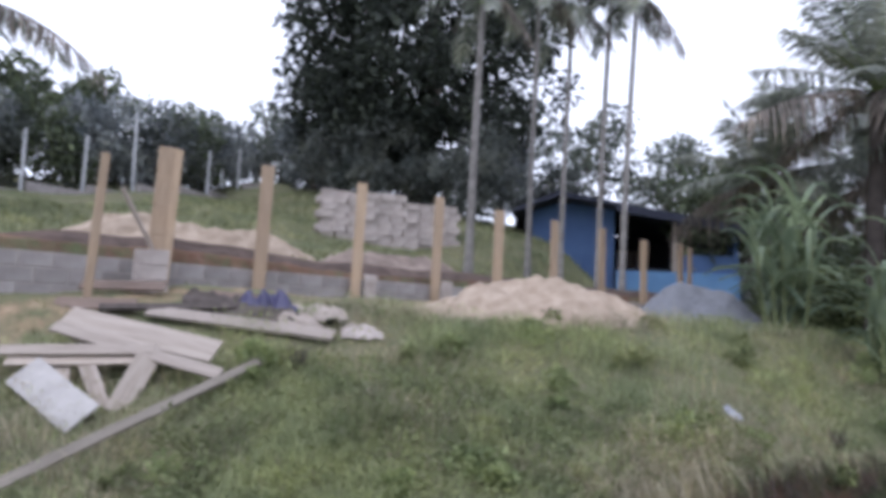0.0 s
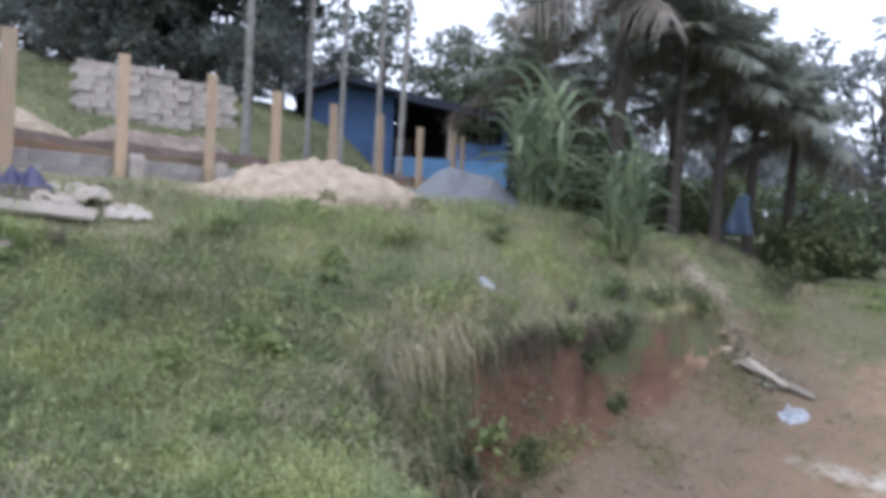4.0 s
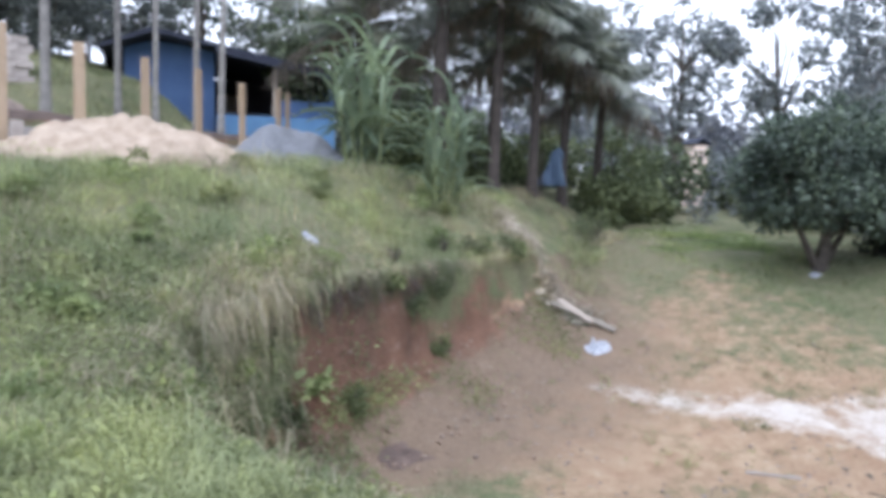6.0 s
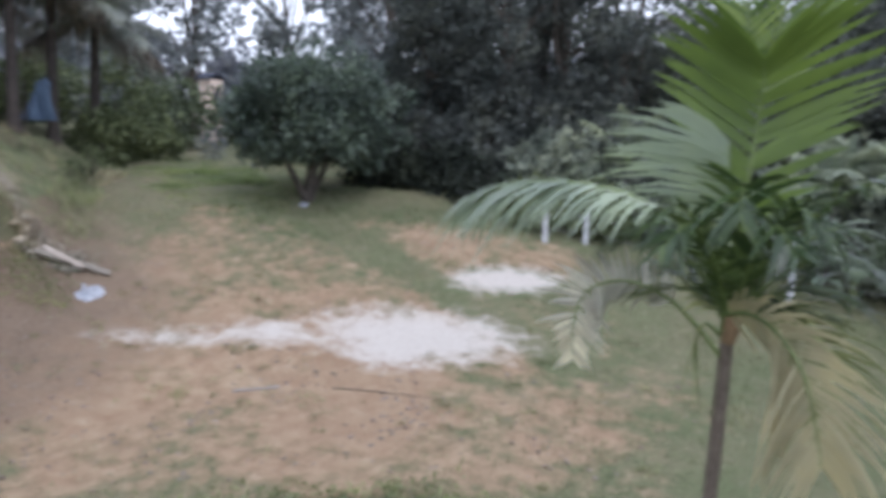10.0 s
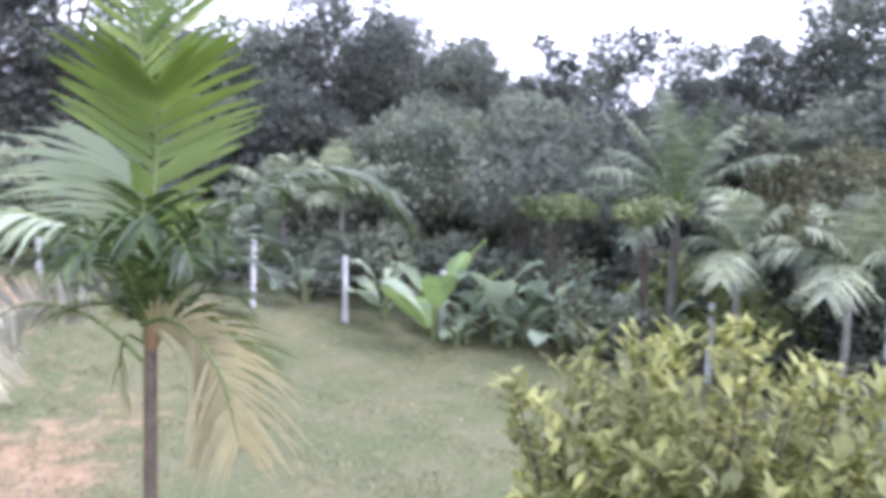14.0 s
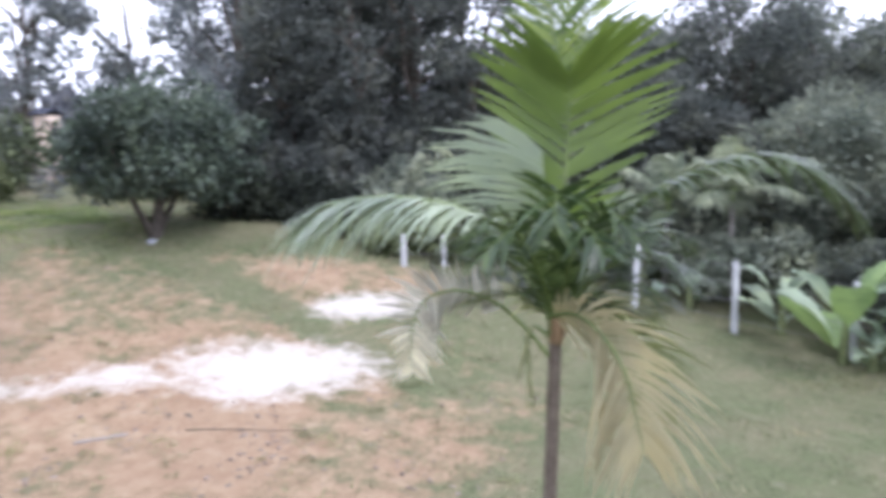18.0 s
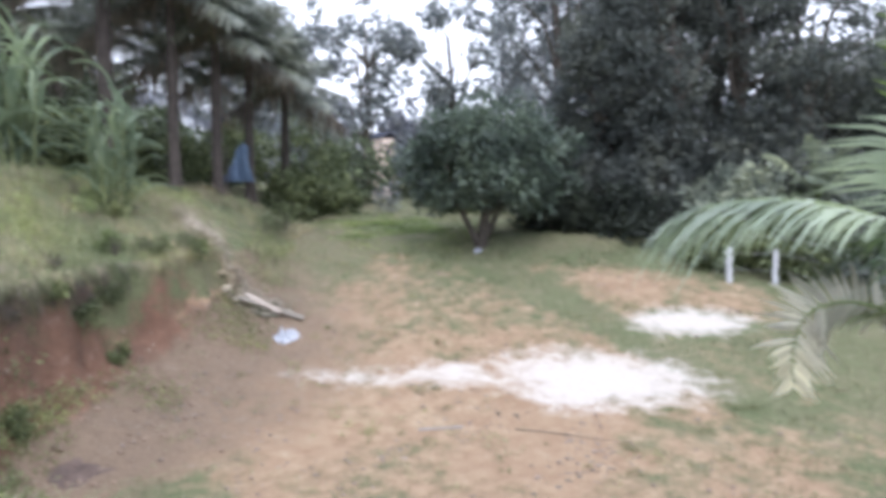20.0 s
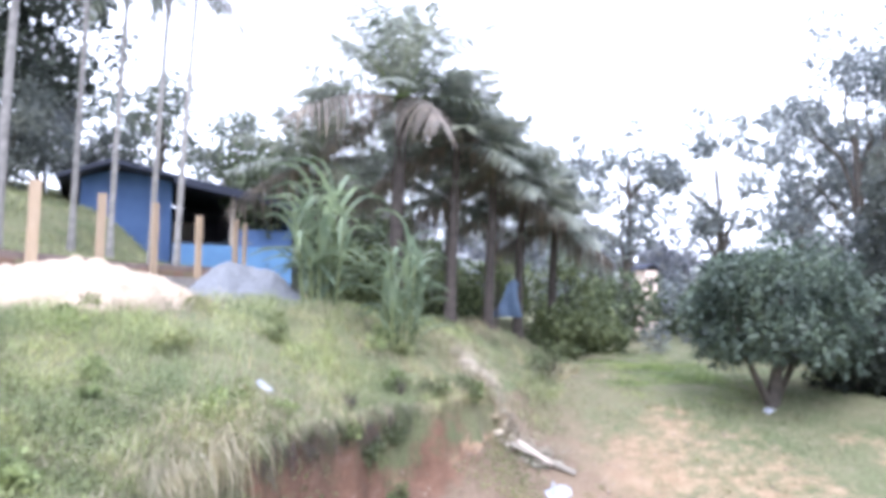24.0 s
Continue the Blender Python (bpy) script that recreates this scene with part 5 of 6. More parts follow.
TIP = (0.25, -0.62, 0.75)
plank((-4.95, 7.20, 3.07), (-3.30, 7.26, 2.78), 0.32, 0.025, PALE_BOARD, "wide pale formwork board on top of a pile", TIP, 1)
plank((-4.98, 7.06, 2.97), (-3.12, 6.98, 2.58), 0.15, 0.03, PALE_BOARD, "pale grey formwork board on a pile", TIP, 2)
plank((-4.85, 7.34, 2.93), (-3.6, 7.34, 2.72), 0.34, 0.025, GREY_TIMBER, "tan formwork board under the top board", TIP, 3)
plank((-5.3, 6.72, 2.72), (-3.85, 7.06, 2.78), 0.13, 0.03, PALE_BOARD, "narrow pale board under the pile", TIP, 4)
plank((-5.2, 6.70, 2.62), (-3.90, 7.02, 2.68), 0.12, 0.03, GREY_TIMBER, "weathered grey board under the pile", TIP, 16)
plank((-4.95, 6.62, 2.55), (-4.05, 6.25, 2.18), 0.36, 0.02, WHITE_BOARD, "white-faced board slab leaning in the grass", (0.3, -0.8, 0.5), 5)
plank((-3.86, 6.96, 2.72), (-3.90, 6.52, 2.22), 0.22, 0.02, PALE_BOARD, "pale board offcut leaning on the pile", (0.5, -0.8, 0.3), 6)
plank((-4.50, 6.90, 2.66), (-4.05, 6.55, 2.25), 0.15, 0.02, GREY_TIMBER, "tan board offcut leaning on the pile", (0.3, -0.9, 0.3), 7)
plank((-4.75, 6.90, 2.66), (-4.55, 6.60, 2.32), 0.18, 0.02, GREY_TIMBER, "short tan board offcut leaning on the pile", (0.3, -0.9, 0.3), 17)
plank((-4.6, 8.2, 3.16), (-2.40, 8.35, 2.97), 0.20, 0.04, PALE_BOARD, "long pale plank lying behind the pile", (0.1, -0.5, 0.85), 8)
plank((-5.1, 8.0, 3.17), (-3.6, 8.72, 3.26), 0.10, 0.05, COCO_BARK, "dark weathered plank lying by the wall", (0.1, -0.6, 0.8), 9)
plank((-5.7, 8.05, 3.20), (-4.8, 8.25, 3.22), 0.20, 0.04, RUSTY, "rusty brown board lying by the wall", (0.1, -0.6, 0.8), 10)
board(-3.95, 4.9, -2.89, 7.46, 0.095, 0.035, 0.12, 0.13, WORN_TIMBER, "long grey plank lying in the grass", (0.5, -0.3, 0.8), 11)
board(6.12, 9.80, 6.80, 9.0, 0.09, 0.03, 0.12, 0.05, WORN_TIMBER, "broken grey plank sloping off the bank", (-0.3, -0.5, 0.8), 12, "broken planks below the bank")
board(6.25, 9.80, 6.52, 9.22, 0.08, 0.025, 0.17, 0.11, GREY_TIMBER, "broken pale plank sloping off the bank", (-0.3, -0.5, 0.8), 13, "broken planks below the bank")
board(5.85, 10.75, 6.1, 10.2, 0.10, 0.03, 0.06, 0.08, WORN_TIMBER, "weathered plank half buried in the bank", (0.1, -0.5, 0.8), 14, "broken planks below the bank")
board(6.05, 5.45, 6.45, 5.1, 0.05, 0.02, 0.01, 0.01, PALE_BOARD, "short pale batten lying on the earth", (0, -0.3, 1), 15, "battens on the earth")


def crumpled(name, x, y, rx, ry, h, mat, label, category, seed, lift=0.0, turn=0.0, crisp=0.5):
    """A crumpled sheet or bag: a low folded shell."""
    n = 26
    u, v = np.meshgrid(np.linspace(-1, 1, n), np.linspace(-1, 1, n), indexing="ij")
    q = np.clip(1 - (u ** 2 + v ** 2) * (1 + 0.8 * waves(u, v, 5, seed)), 0, 1)
    z = h * np.sqrt(q) * (0.75 + 0.5 * waves(u, v, 6, seed + 1)) + crisp * h * (waves(u, v, 11, seed + 2) + 0.5 * waves(u, v, 19, seed + 3)) * np.sqrt(q)
    c, s = math.cos(radians(turn)), math.sin(radians(turn))
    px, py = rx * (u * c - v * s), rx * (u * s + v * c) * ry / rx
    i, j = np.meshgrid(np.arange(n - 1), np.arange(n - 1), indexing="ij")
    f = np.stack([i * n + j, (i + 1) * n + j, (i + 1) * n + j + 1, i * n + j + 1], -1).reshape(-1, 4)
    keep = (q.ravel()[f] > 0).any(1)
    gz = land(x + px, y + py)
    z0 = ground_at(x, y)
    ob = new(name, mesh_of(name, np.stack([px, py, gz - z0 + np.maximum(z, 0) - 0.01 + lift], -1), f[keep], mat, True))
    ob.matrix_basis = pose(x, y, z0)
    return tagged(ob, label, category)


crumpled("litter_bag", 6.3, 8.7, 0.20, 0.13, 0.10, PLASTIC, "crumpled white plastic bag on the earth", "litter", 21, 0.0, 0.0, 1.3)
crumpled("plastic_scrap", 2.0, 8.4, 0.11, 0.05, 0.05, PLASTIC, "white plastic scrap in the bank grass", "litter", 22)
crumpled("cement_sack", -2.72, 8.86, 0.36, 0.2, 0.13, PALE_BOARD, "crumpled pale cement sack on the grass", "sack", 23, 0.1, 10)
crumpled("plastic_sack", -2.15, 8.62, 0.26, 0.16, 0.08, CLAY_BLOCK, "crumpled grey-beige sack on the grass", "sack", 24, 0.05, 10)
crumpled("dark_debris", -3.3, 8.6, 0.5, 0.22, 0.18, BARK, "dark rubble and twigs on the grass", "debris", 25, 0.05, 10)
crumpled("blue_tarpaulin_bundle", -3.38, 8.80, 0.36, 0.24, 0.30, PURPLE, "crumpled dark blue plastic sheet on the rubble", "plastic sheet", 27, 0.04, 24)
crumpled("beige_sack", -2.95, 8.55, 0.34, 0.2, 0.16, GREY_TIMBER, "crumpled tan sack beside the dark blue sheet", "sack", 28, 0.04, -20)
crumpled("rubble_heap", -3.9, 8.75, 0.55, 0.2, 0.16, COCO_BARK, "dark brown rubble and scraps by the wall", "debris", 29, 0.05, 8)
pier = thing("block_pier", -5.08, 9.02, ground_at(-5.08, 9.02) - 0.06, "rough pier of stacked pale blocks before the wall", "block pier", turn=38)
prnd = random.Random(12)
for row in range(3):
    for col in range(2):
        part("block", stack_meshes[prnd.randrange(4)], pier, "", pose((0.2 if row % 2 else 0.0) * (col - 0.5) * 0.1, (col - 0.5) * 0.20 + prnd.uniform(-0.02, 0.02), row * 0.195, 0, 0, prnd.uniform(-6, 6)))
board(-5.75, 8.6, -4.7, 8.75, 0.16, 0.03, 0.12, 0.14, RUSTY, "rusty brown board lying by the wall", (0.1, -0.7, 0.7), 41)
board(-4.2, 8.9, -3.4, 9.1, 0.12, 0.03, 0.10, 0.12, RUSTY, "rusty brown board among the rubble", (0.1, -0.7, 0.7), 42)
kerb_way = [(-15.4, 15.0), (-14.35, 18.6), (-13.65, 20.3), (-13.25, 22.3), (-12.95, 24.4), (-12.75, 26.5), (-12.8, 29.5), (-9.2, 31.2)]
kerb = thing("fence_kerb", 0, 0, 0, "low grey concrete kerb under the upper fence", "kerb", kind="structure")
for (ax, ay), (bx, by) in zip(kerb_way[:-1], kerb_way[1:]):
    z0 = min(ground_at(ax, ay), ground_at(bx, by)) - 0.15
    kerb_len = math.hypot(bx - ax, by - ay)
    part("kerb_stone", box_mesh("kerb_stone", kerb_len - 0.01, 0.14, 0.42, BLOCK, 0.012, 0.006, int(kerb_len * 7)), kerb, "", pose((ax + bx) / 2, (ay + by) / 2, z0, 0, 0, math.degrees(math.atan2(by - ay, bx - ax))))
crumpled("tree_scrap", 11.0, 9.2, 0.11, 0.08, 0.06, PLASTIC, "white scrap lying under the mango tree", "litter", 26)

twig = thing("fallen_twig", 7.05, 4.05, ground_at(7.05, 4.05), "thin bare twig lying on the earth", "twig")
wv, wf = tube(np.stack([np.linspace(-0.25, 0.25, 9), 0.06 * np.sin(np.linspace(0, 5, 9)) - np.linspace(-0.55, 0.55, 9), np.full(9, 0.02)], 1), np.linspace(0.008, 0.003, 9), 5)
part("stem", mesh_of("stem", wv, wf, BARK, True), twig)


def bare_shrub(x, y, h, n, seed, label):
    """A leafless twiggy shrub."""
    rng = np.random.default_rng(seed)
    t = thing("bare_shrub", x, y, ground_at(x, y) - 0.03, label, "shrub", "bare shrubs on the bank")
    pieces = []
    for i in range(n):
        a, r = rng.uniform(0, 6.28), rng.uniform(0.3, 0.9) * h
        kk = np.linspace(0, 1, 5)[:, None]
        pieces.append(tube(kk * np.array([r * math.cos(a) * 0.6, r * math.sin(a) * 0.6, h * rng.uniform(0.5, 1)]) + rng.normal(size=(5, 3)) * 0.02 * kk, 0.008 * (1.1 - kk[:, 0]), 4))
    v, f = joined(pieces)
    part("branchwork", mesh_of("branchwork", v, f, BARK), t)
    return t


bare_shrub(-2.6, 7.67, 0.40, 34, 1, "small dark leafless shrub in the grass")
bare_shrub(3.1, 8.55, 0.35, 22, 2, "dark twiggy growth on the cut bank")
bare_shrub(4.1, 9.35, 0.35, 22, 3, "dark twiggy growth on the cut bank")
crumpled("leaf_debris", 2.65, 6.8, 0.30, 0.16, 0.05, DARK_SOIL, "low heap of dark dead leaves on the earth", "debris", 33, 0.0, 30)
bare_shrub(8.8, 12.85, 0.55, 60, 4, "dark twiggy heap on the grassy bank")
for i, (x, y, r) in enumerate([(2.95, 8.2, 0.16), (3.5, 8.75, 0.2), (3.9, 9.05, 0.22), (4.7, 9.5, 0.2), (5.4, 9.8, 0.2), (8.9, 12.9, 0.42), (8.4, 12.5, 0.36), (2.3, 7.35, 0.18), (1.2, 6.55, 0.22), (0.75, 5.6, 0.26), (0.55, 5.75, 0.20), (0.95, 6.45, 0.18), (1.45, 6.95, 0.16), (3.4, 8.6, 0.18), (3.75, 8.75, 0.2)]):
    shrub("bank_weed_clump", x, y, "dark leafy weed clump on the bank edge", r, r, r * 0.8, 8, r * 0.5, 420, 0.06, LEAF_WEED, 520 + i, "weed", "weed clumps on the bank")

for i, (x, y, r) in enumerate([(1.72, 7.12, 0.17), (0.45, 5.35, 0.20), (1.0, 6.2, 0.15), (0.6, 5.0, 0.22)]):
    shrub("broad_leaf_weed", x, y, "pale broad-leaved weed on the steep bank", r, r, r * 0.9, 7, r * 0.6, 90, 0.13, WEED_FRESH, 1030 + i, "weed", "broad-leaved weeds on the bank", slim=0.7, rise=0.3, stems=2)
wrn = random.Random(93)
placed = 0
while placed < 54:
    x, y = wrn.uniform(-3.2, 6.5), wrn.uniform(2.6, 11.0)
    d = float(rough_edge(np.array([x]), np.array([y]))[0])
    if d > 0.0 + 0.8 * max(0, min(6.8 - y, 4)) or d < -4.5 or math.hypot(x - 0.5, y) < 2.3 or wall_coords(x, y)[0] < 2.2:
        continue
    r = wrn.uniform(0.10, 0.24)
    shrub("leafy_weed", x, y, "fresh leafy weed clump in the bank grass" if placed % 3 else "dull leafy weed clump in the bank grass", r, r, r * wrn.uniform(0.5, 0.9), 7, r * 0.45, 260, wrn.uniform(0.05, 0.085), WEED_DULL if placed % 3 == 0 else WEED_FRESH, 900 + placed, "weed", "leafy weeds on the bank", rise=0.6, stems=0)
    placed += 1

tarp = thing("blue_tarpaulin", 9.55, 16.0, ground_at(9.55, 16.0), "faded blue tarpaulin hanging between the palms", "tarpaulin")
tn = 16
tu, tw = np.meshgrid(np.linspace(-0.4, 0.4, tn), np.linspace(0, 1.25, tn), indexing="ij")
tvv = np.stack([tu * (1.0 - 0.28 * tw) + 0.10 * tw, 0.12 * np.sin(tu * 13 + tw * 3) * (1.2 - tw * 0.5), tw * (0.88 + 0.25 * np.sin(tu * 4 + 1))], -1).reshape(-1, 3)
ti, tj = np.meshgrid(np.arange(tn - 1), np.arange(tn - 1), indexing="ij")
tff = np.stack([ti * tn + tj, (ti + 1) * tn + tj, (ti + 1) * tn + tj + 1, ti * tn + tj + 1], -1).reshape(-1, 4)
part("sheet", mesh_of("sheet", tvv * np.array([0.9, 1, 0.68]) + np.array([0, 0, 0.45]), tff, TARP, True), tarp)
for sx, top in ((-0.3, 1.35), (0.36, 1.5)):
    v, f = tube([(sx, 0, -0.1), (sx + 0.02, 0.01, 0.7), (sx + 0.03, 0, top)], [0.022, 0.02, 0.018], 6)
    part("pole", mesh_of("pole", v, f, COCO_BARK, True), tarp, "thin dark pole")

pinkhouse = thing("far_house", 25.6, 30.0, 3.9, "small distant house with a pink plastered wall", "house")
slab("wall", -0.4, 0.4, -0.4, 0.4, -2.5, 1.25, PINK_PLASTER, pinkhouse)
prism("roof", [(-0.55, 1.25), (0, 1.5), (0.55, 1.25), (0.55, 1.33), (0, 1.6), (-0.55, 1.33)], -0.55, 0.55, ROOFING, pinkhouse)
slab("window", -0.2, 0.1, -0.45, -0.39, 0.2, 0.7, DARK_ROOM, pinkhouse)

pipe = thing("white_pipe", 7.0, -6.75, ground_at(7.0, -6.75), "white plastic pipe lying on the grass by the fence", "pipe", turn=66)
pv, pf = tube(np.stack([np.linspace(-0.8, 0.8, 6), np.linspace(0.5, -0.5, 6), np.full(6, 0.05)], 1), np.full(6, 0.035), 9)
part("tube", mesh_of("tube", pv, pf, PLASTIC, True), pipe)


# ---- grass ----
def grass(name, x0, x1, y0, y1, count, height, width, mat, label, density, seed, lean=0.5, tuft=0.6):
    """Blades strewn where the density function allows."""
    rng = np.random.default_rng(seed)
    x, y = rng.uniform(x0, x1, count * 3), rng.uniform(y0, y1, count * 3)
    ok = rng.random(count * 3) < density(x, y)
    x, y = x[ok][:count], y[ok][:count]
    n = len(x)
    z = land(x, y) - 0.015
    az = rng.uniform(0, 6.283, n)
    tall = height * rng.uniform(0.45, 1.3, n) * np.clip(1 + tuft * (1.5 * waves(x, y, 2.2, seed) + 1.5 * waves(x, y, 6.0, seed + 1)), 0.3, 3.0)
    tilt = rng.uniform(0.1, lean, n)
    hx, hy = np.cos(az), np.sin(az)
    sx, sy = -hy * width * 0.5, hx * width * 0.5
    b = np.stack([x, y, z], -1)
    mid = b + np.stack([hx * tall * tilt * 0.45, hy * tall * tilt * 0.45, tall * 0.6], -1)
    tip = b + np.stack([hx * tall * tilt * 1.25, hy * tall * tilt * 1.25, tall * (1 - 0.35 * tilt)], -1)
    side = np.stack([sx, sy, np.zeros(n)], -1)
    v = np.stack([b - side, b + side, mid + side * 0.8, mid - side * 0.8, tip], 1).reshape(-1, 3)
    k = np.arange(n)[:, None] * 5
    f = np.concatenate([k + np.array([[0, 1, 2]]), k + np.array([[0, 2, 3]]), k + np.array([[3, 2, 4]])])
    ob = new(name, mesh_of(name, v, f, mat))
    return tagged(ob, label, "grass", kind="stuff")


def bank_density(x, y):
    d, (s, a) = rough_edge(x, y), wall_coords(x, y)
    return ((d < 0.03 + 0.85 * np.clip(6.8 - y, 0, 4) + 0.5 * np.clip(x - 5.5, 0, 2)) & (s > 1.6)) * np.clip(0.75 + 0.7 * waves(x, y, 1.7, 41), 0.15, 1)


def lawn_density(x, y):
    e, w, r, damp = covers(x, y)
    return np.clip(1.0 - 1.35 * e - 2 * w - 2 * r, 0, 1) * (from_edge(x, y) > 0.3) * np.clip(0.6 + 0.8 * waves(x, y, 2.1, 42), 0.05, 1)


def rear_density(x, y):
    s, a = wall_coords(x, y)
    e, w, r, damp = covers(x, y)
    return (s < -0.8) * np.clip(1.0 - 1.5 * e, 0, 1)


def tuft_density(x, y):
    e, w, r, damp = covers(x, y)
    return (waves(x, y, 4.0, 44) + 0.5 * waves(x, y, 13.0, 45) > 0.34) * (from_edge(x, y) > 0.5) * (w < 0.3) * 0.9


def weeds(name, x0, x1, y0, y1, count, size, mat, label, density, seed, rise=0.12):
    """Low leafy weeds: small leaves in tufts a hand high."""
    rng = np.random.default_rng(seed)
    x, y = rng.uniform(x0, x1, count * 3), rng.uniform(y0, y1, count * 3)
    ok = rng.random(count * 3) < density(x, y)
    x, y = x[ok][:count], y[ok][:count]
    n = len(x)
    z = land(x, y) + rise * rng.random(n) * (1 + 0.8 * waves(x, y, 3.0, seed))
    p = np.stack([x, y, z], -1)
    ax = rng.normal(size=(n, 3)) + np.array([0, 0, 0.5])
    ax /= np.linalg.norm(ax, axis=1)[:, None]
    sd = np.cross(ax, rng.normal(size=(n, 3)))
    sd /= np.linalg.norm(sd, axis=1)[:, None]
    ln = size * rng.uniform(0.5, 1.4, (n, 1))
    v = np.stack([p, p + ax * ln * 0.5 + sd * ln * 0.22, p + ax * ln, p + ax * ln * 0.5 - sd * ln * 0.22], 1).reshape(-1, 3)
    return tagged(new(name, mesh_of(name, v, np.arange(4 * n).reshape(-1, 4), mat)), label, "weeds", kind="stuff")


def hanging(name, count, length, mat, label, seed, x0, x1, lift=0.22, lo=-0.06, hi=0.045):
    """Dry grass that hangs over the lip of the cut bank."""
    rng = np.random.default_rng(seed)
    x, y = rng.uniform(x0, x1, count * 40), rng.uniform(4.6, 11, count * 40)
    d = rough_edge(x, y)
    ok = (d > lo) & (d < hi)
    x, y = x[ok][:count], y[ok][:count]
    n = len(x)
    e = 0.02
    ox, oy = (from_edge(x + e, y) - from_edge(x - e, y)) / (2 * e), (from_edge(x, y + e) - from_edge(x, y - e)) / (2 * e)
    o = np.stack([ox, oy, np.zeros(n)], -1) + rng.normal(size=(n, 3)) * 0.45
    b = np.stack([x, y, land(x, y)], -1)
    ln = length * rng.uniform(0.3, 1.2, (n, 1))
    k = np.array([0, 0.35, 0.7, 1.0])
    pts = b[:, None, :] + o[:, None, :] * (ln[:, :, None] * np.array([0, 0.3, 0.45, 0.5])[None, :, None]) + np.array([0, 0, 1.0]) * (ln[:, :, None] * np.array([0, lift, lift - 0.37, lift - 0.97])[None, :, None])
    side = np.stack([-o[:, 1], o[:, 0], 0 * o[:, 0]], -1) * 0.0032
    w = np.array([1, 1, 0.8, 0.15])[None, :, None]
    v = np.stack([pts - side[:, None, :] * w, pts + side[:, None, :] * w], 2).reshape(-1, 3)
    base = np.arange(n)[:, None] * 8
    f = np.concatenate([base + np.array([[0, 1, 3, 2]]), base + np.array([[2, 3, 5, 4]]), base + np.array([[4, 5, 7, 6]])])
    return tagged(new(name, mesh_of(name, v, f, mat)), label, "grass", kind="stuff")


def near_density(x, y):
    d = from_edge(x, y)
    return (d < 0.6 + 0.92 * np.clip(7 - y, 0, 4.4)) * np.clip(2.2 - np.hypot(x - 1, y - 1.5) / 5 + 0.3 * waves(x, y, 2, 51), 0, 1)


def green_density(x, y):
    return bank_density(x, y) * np.clip(0.55 + 1.6 * waves(x, y, 1.4, 47) + 0.7 * waves(x, y, 4.5, 48), 0.12, 1)


def hay_density(x, y):
    return bank_density(x, y) * np.clip(0.45 - 1.6 * waves(x, y, 1.4, 47) - 0.5 * waves(x, y, 4.5, 49), 0.10, 1)


grass("bank_grass", -10, 10, 1.5, 16, 110000, 0.17, 0.008, GRASS_BANK, "rough green grass on the bank", green_density, 600, 1.4, 0.8)
grass("bank_dry_grass", -10, 10, 1.5, 16, 85000, 0.18, 0.007, GRASS_DRY, "dry straw-coloured grass among the green", hay_density, 601, 1.8, 0.8)
weeds("bank_weeds", -8, 9, 2.0, 14, 80000, 0.040, WEED_LOW, "low leafy weeds among the bank grass", green_density, 608, 0.2)
grass("near_grass", -9, 8, -9, 8, 80000, 0.10, 0.010, GRASS, "fresh green grass on the near slope", near_density, 602, 1.3, 0.7)
weeds("near_weeds", -3, 6, -1, 8, 52000, 0.060, WEED_LOW, "fresh leafy weeds on the near slope", near_density, 609, 0.15)
grass("lawn_grass", 2, 17, -9, 18, 90000, 0.05, 0.012, GRASS_LAWN, "short patchy lawn grass", lawn_density, 603, 1.0)
grass("lawn_dry_grass", 2, 17, -9, 18, 24000, 0.05, 0.010, GRASS_DRY, "short dry lawn grass", lawn_density, 604, 1.0)
def lush_density(x, y):
    return spot(x, y, 11.6, 12.6, 2.6, 1.1, 62) * (from_edge(x, y) > 0.2) * np.clip(0.7 + 0.5 * waves(x, y, 2.4, 66), 0, 1)


grass("lush_lawn", 8.5, 15.0, 9.0, 17.5, 42000, 0.055, 0.012, GRASS_LUSH, "fresh green grass at the far end of the lawn", lush_density, 632, 1.0)
grass("slope_grass", -12, 6, 9, 28, 40000, 0.14, 0.018, GRASS, "grass on the slope behind the wall", rear_density, 605, 1.0)
hanging("overhanging_grass", 2600, 0.17, GRASS_DRY, "dry grass overhanging the cut bank", 606, 0.6, 9)
hanging("overhanging_green", 3000, 0.18, GRASS, "green grass overhanging the cut bank", 611, 0.6, 9)
# Dark strands crowded just below the lip draw the dark band there.
hanging("overhanging_roots", 1100, 0.22, ROOT, "dark roots hanging from the lip of the bank", 612, 1.3, 4.2, -0.04, 0.02, 0.09)
hanging("hanging_tussock", 420, 0.5, GRASS_DRY, "long dry grass tussock hanging down the bank", 610, 0.5, 1.45)
hanging("face_grass", 1500, 0.17, GRASS_BANK, "grass growing down the steep bank", 614, -0.2, 1.5, 0.25, 0.0, 0.35)
hanging("face_dry_grass", 700, 0.24, GRASS_DRY, "dry grass growing down the steep bank", 615, 0.2, 1.6, 0.2, 0.0, 0.25)
hanging("hanging_creeper", 260, 0.34, WEED_DULL, "dull green creeper hanging down the bank", 613, 0.0, 1.5)
trng = np.random.default_rng(88)
TUFTS = np.stack([trng.uniform(4.5, 11.5, 240), trng.uniform(0.5, 11.0, 240)], 1)


def tussocks_density(x, y):
    near = np.full(np.shape(x), 9.0)
    for (tx, ty), r in zip(TUFTS, trng.uniform(0.03, 0.10, len(TUFTS))):
        near = np.minimum(near, np.hypot(x - tx, (y - ty)) / r)
    return (near < 1) * (from_edge(x, y) > 0.6) * (covers(x, y)[1] < 0.25) * 0.8


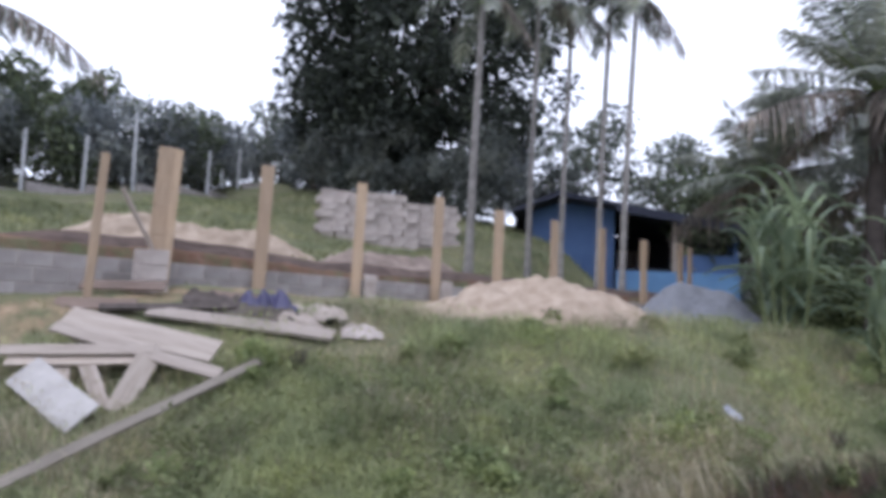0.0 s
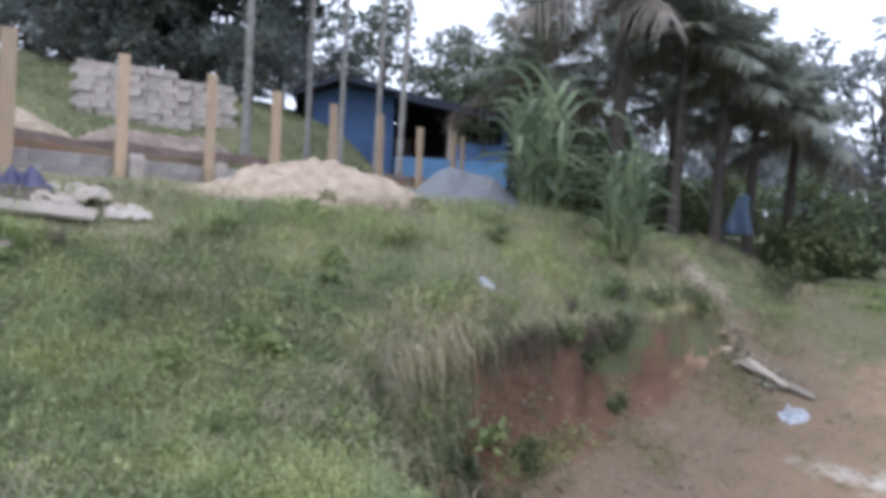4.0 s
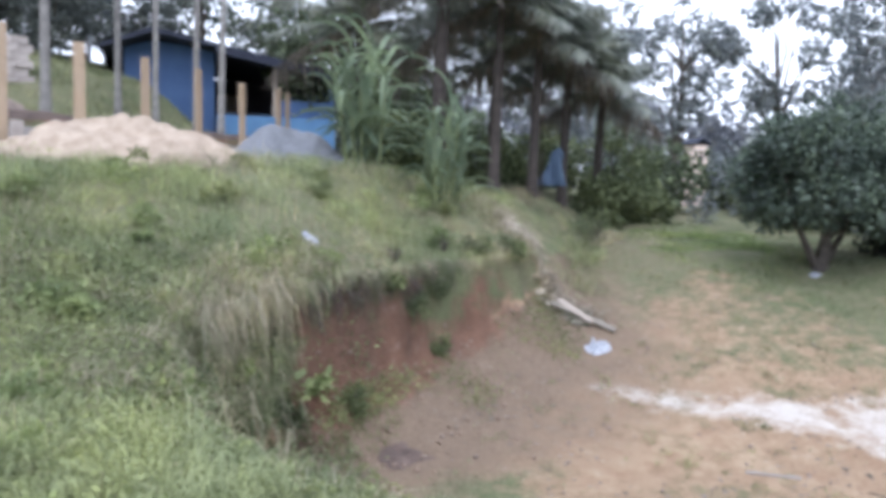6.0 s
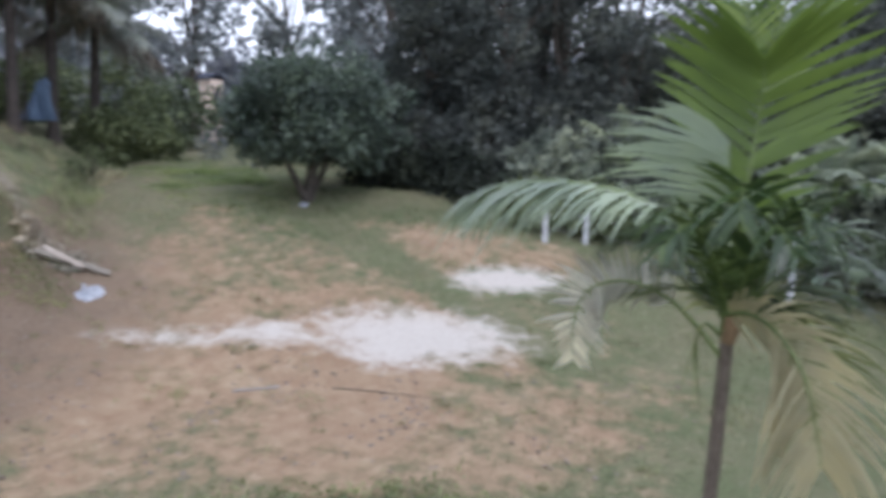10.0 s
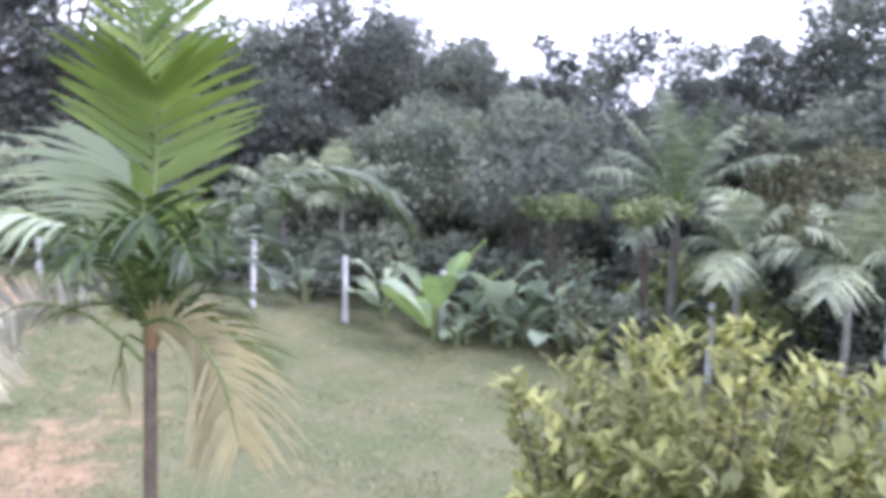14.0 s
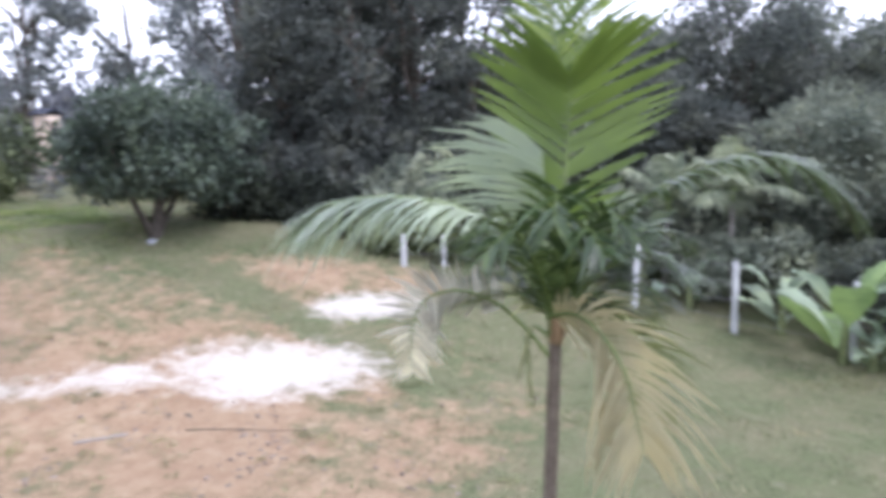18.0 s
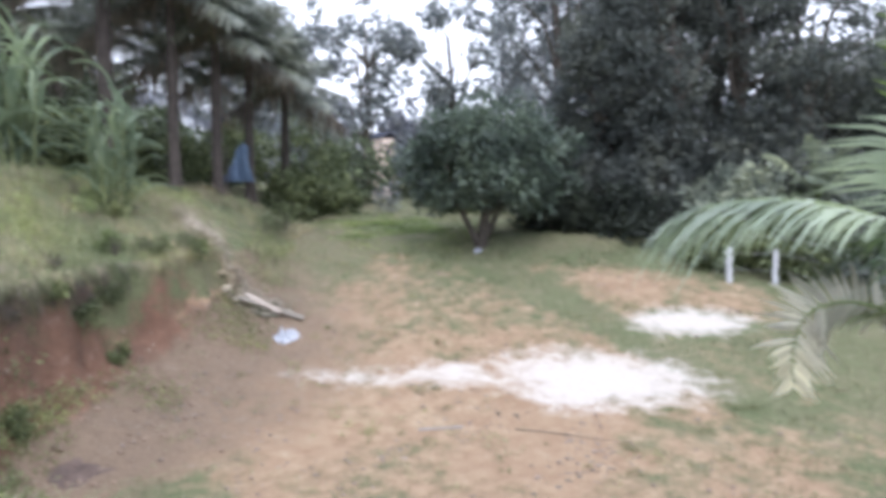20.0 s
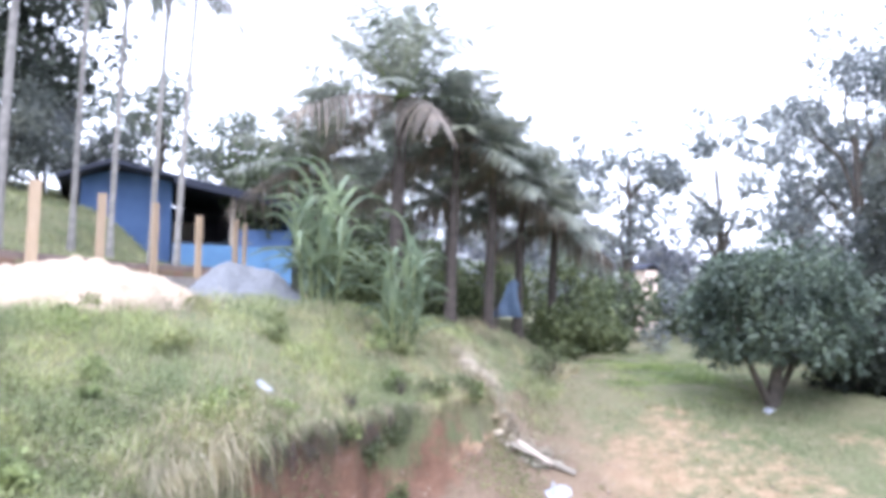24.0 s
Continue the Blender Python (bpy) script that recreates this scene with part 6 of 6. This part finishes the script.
grass("yard_tussocks", 4.3, 11.7, 0.3, 11.2, 60000, 0.05, 0.007, WEED_DULL, "small weed tussocks on the bare earth", tussocks_density, 631, 1.4)
grass("earth_tufts", 3, 14, 0, 12, 38000, 0.045, 0.009, GRASS, "sparse weed tufts on the bare earth", tuft_density, 607, 1.0)

# ---- dry fronds and twigs strewn down the end of the bank ----
drng = np.random.default_rng(71)
for i, way in enumerate([[(6.15, 12.0), (6.05, 11.6), (6.0, 11.2), (5.95, 10.8)], [(6.0, 11.1), (5.95, 10.8), (6.0, 10.5), (6.05, 10.25)], [(6.0, 10.5), (6.1, 10.2), (6.3, 10.0), (6.5, 9.75)], [(5.75, 10.9), (5.85, 10.6), (5.95, 10.3), (6.1, 10.1)]]):
    fx, fy = way[0]
    fz = ground_at(fx, fy)
    dry = thing("fallen_dry_frond", fx, fy, fz, "pale dry palm frond fallen on the bank", "palm frond", "dry fronds on the bank")
    frond_part(dry, [(x - fx, y - fy, ground_at(x, y) - fz + 0.20) for x, y in way], 30, 0.34, 0.020, STRAW, drng, r=0.006, stalk=WORN_TIMBER, forward=0.7, droop=0.15, lift=0.05, start=0.05, ragged=0.6, curl=0.3)


def strewn(name, x0, x1, y0, y1, count, small, large, mat, label, category, density, seed, flat=0.7):
    """Clods, stones or scraps: small uneven eight-cornered lumps half sunk in the ground."""
    rng = np.random.default_rng(seed)
    x, y = rng.uniform(x0, x1, count * 12), rng.uniform(y0, y1, count * 12)
    ok = rng.random(count * 12) < density(x, y)
    x, y = x[ok][:count], y[ok][:count]
    n = len(x)
    size = small + (large - small) * rng.random(n) ** 3
    corner = np.array([[a, b, c] for c in (-1, 1) for a, b in ((-1, -1), (1, -1), (1, 1), (-1, 1))], float)
    corner[4:, :2] *= 0.65
    az = rng.uniform(0, 6.283, n)
    v = corner[None] * (1 + 0.35 * rng.normal(size=(n, 8, 3))) * size[:, None, None] * 0.5 * np.array([1, 0.8, flat])
    c, s = np.cos(az)[:, None], np.sin(az)[:, None]
    v = np.stack([v[..., 0] * c - v[..., 1] * s, v[..., 0] * s + v[..., 1] * c, v[..., 2]], -1)
    v += np.stack([x, y, land(x, y) + size * 0.25 * flat], -1)[:, None, :]
    quad = np.array([[3, 2, 1, 0], [4, 5, 6, 7], [0, 1, 5, 4], [1, 2, 6, 5], [2, 3, 7, 6], [3, 0, 4, 7]])
    f = (np.arange(n)[:, None, None] * 8 + quad[None]).reshape(-1, 4)
    return tagged(new(name, mesh_of(name, v.reshape(-1, 3), f, mat)), label, category, kind="stuff")


def foot_density(x, y):
    d = rough_edge(x, y)
    return (d > 0.12) * (y > 6.2) * (x < 6.8) * np.clip(1.3 - d / 1.5, 0.03, 1)


def yard_density(x, y):
    e, w, r, damp = covers(x, y)
    return np.clip(e - 0.2, 0, 1) * (w < 0.4) * np.clip(0.3 + waves(x, y, 3.0, 61), 0, 1)


def foot_weed_density(x, y):
    d = rough_edge(x, y)
    return (d > 0.30) * (d < 1.4) * (y > 6.0) * (x < 6.5) * np.clip(0.55 + 1.4 * waves(x, y, 3.2, 65) - 0.5 * d, 0, 1)


weeds("foot_weeds", 0.8, 6.5, 5.8, 10.5, 16000, 0.045, WEED_DULL, "low weeds on the crumbled foot of the cut", foot_weed_density, 630, 0.10)
def steep_density(x, y):
    d = rough_edge(x, y)
    return (d > -0.02) * (d < 0.55) * (y > 4.6) * (x < 1.5) * np.clip(0.5 + 1.4 * waves(x, y, 3.6, 67), 0, 1)


weeds("steep_weeds", -0.4, 1.5, 4.6, 7.6, 5200, 0.055, LEAF_WEED, "dark leafy weeds on the steep end of the bank", steep_density, 633, 0.14)
weeds("steep_pale_weeds", -0.4, 1.5, 4.6, 7.6, 2600, 0.06, WEED_FRESH, "pale leafy weeds on the steep end of the bank", steep_density, 634, 0.16)
strewn("soil_clods", 1.0, 7.0, 6.2, 10.5, 420, 0.012, 0.07, CLOD, "crumbled brown soil clods at the foot of the cut", "soil", foot_density, 620)
strewn("earth_crumbs", 3, 12, 0, 12, 900, 0.012, 0.05, SOIL, "small clods and stones on the bare earth", "soil", yard_density, 621)
strewn("leaf_litter", 2, 12, 1, 12, 1100, 0.02, 0.07, DEAD_FROND, "dry leaf scraps strewn over the earth", "litter", yard_density, 622, 0.12)


def tussock_density(x, y):
    return np.exp(-((x - 1.0) ** 2 + (y - 6.8) ** 2) / 0.16) + 0.8 * np.exp(-((x - 0.6) ** 2 + (y - 6.15) ** 2) / 0.12) + 0.5 * np.exp(-((x - 3.0) ** 2 + (y - 8.5) ** 2) / 0.05)


grass("dry_tussock", 0.2, 3.6, 5.0, 9.2, 6000, 0.31, 0.006, GRASS_DRY, "tall dry grass tussock on the edge of the bank", tussock_density, 623, 1.7, 0.3)
grass("root_tangle", 1.6, 5.2, 7.2, 9.9, 1800, 0.07, 0.006, ROOT, "dark tangled roots and dead stems on the cut", lambda x, y: (np.abs(rough_edge(x, y) - 0.03) < 0.10) * np.clip(0.2 + 1.6 * waves(x, y, 3.5, 63), 0, 1), 624, 1.8, 0.3)


def streak_density(x, y):
    out = 0
    for px, py in ((6.1, 11.8), (6.02, 11.4), (5.98, 11.0), (5.97, 10.65), (6.0, 10.35), (6.15, 10.1), (6.35, 9.9), (6.55, 9.6)):
        out = out + np.exp(-((x - px) ** 2 + (y - py) ** 2) / 0.03)
    return np.clip(out, 0, 1)


strewn("dry_debris", 5.4, 7.0, 9.2, 12.2, 700, 0.03, 0.22, STRAW, "dry stalks and wood scraps strewn down the bank", "debris", streak_density, 625, 0.18)
grass("dry_stalks", 5.4, 7.0, 9.2, 12.2, 1800, 0.18, 0.010, STRAW, "dry stalks on the end of the bank", streak_density, 626, 2.2, 0.2)
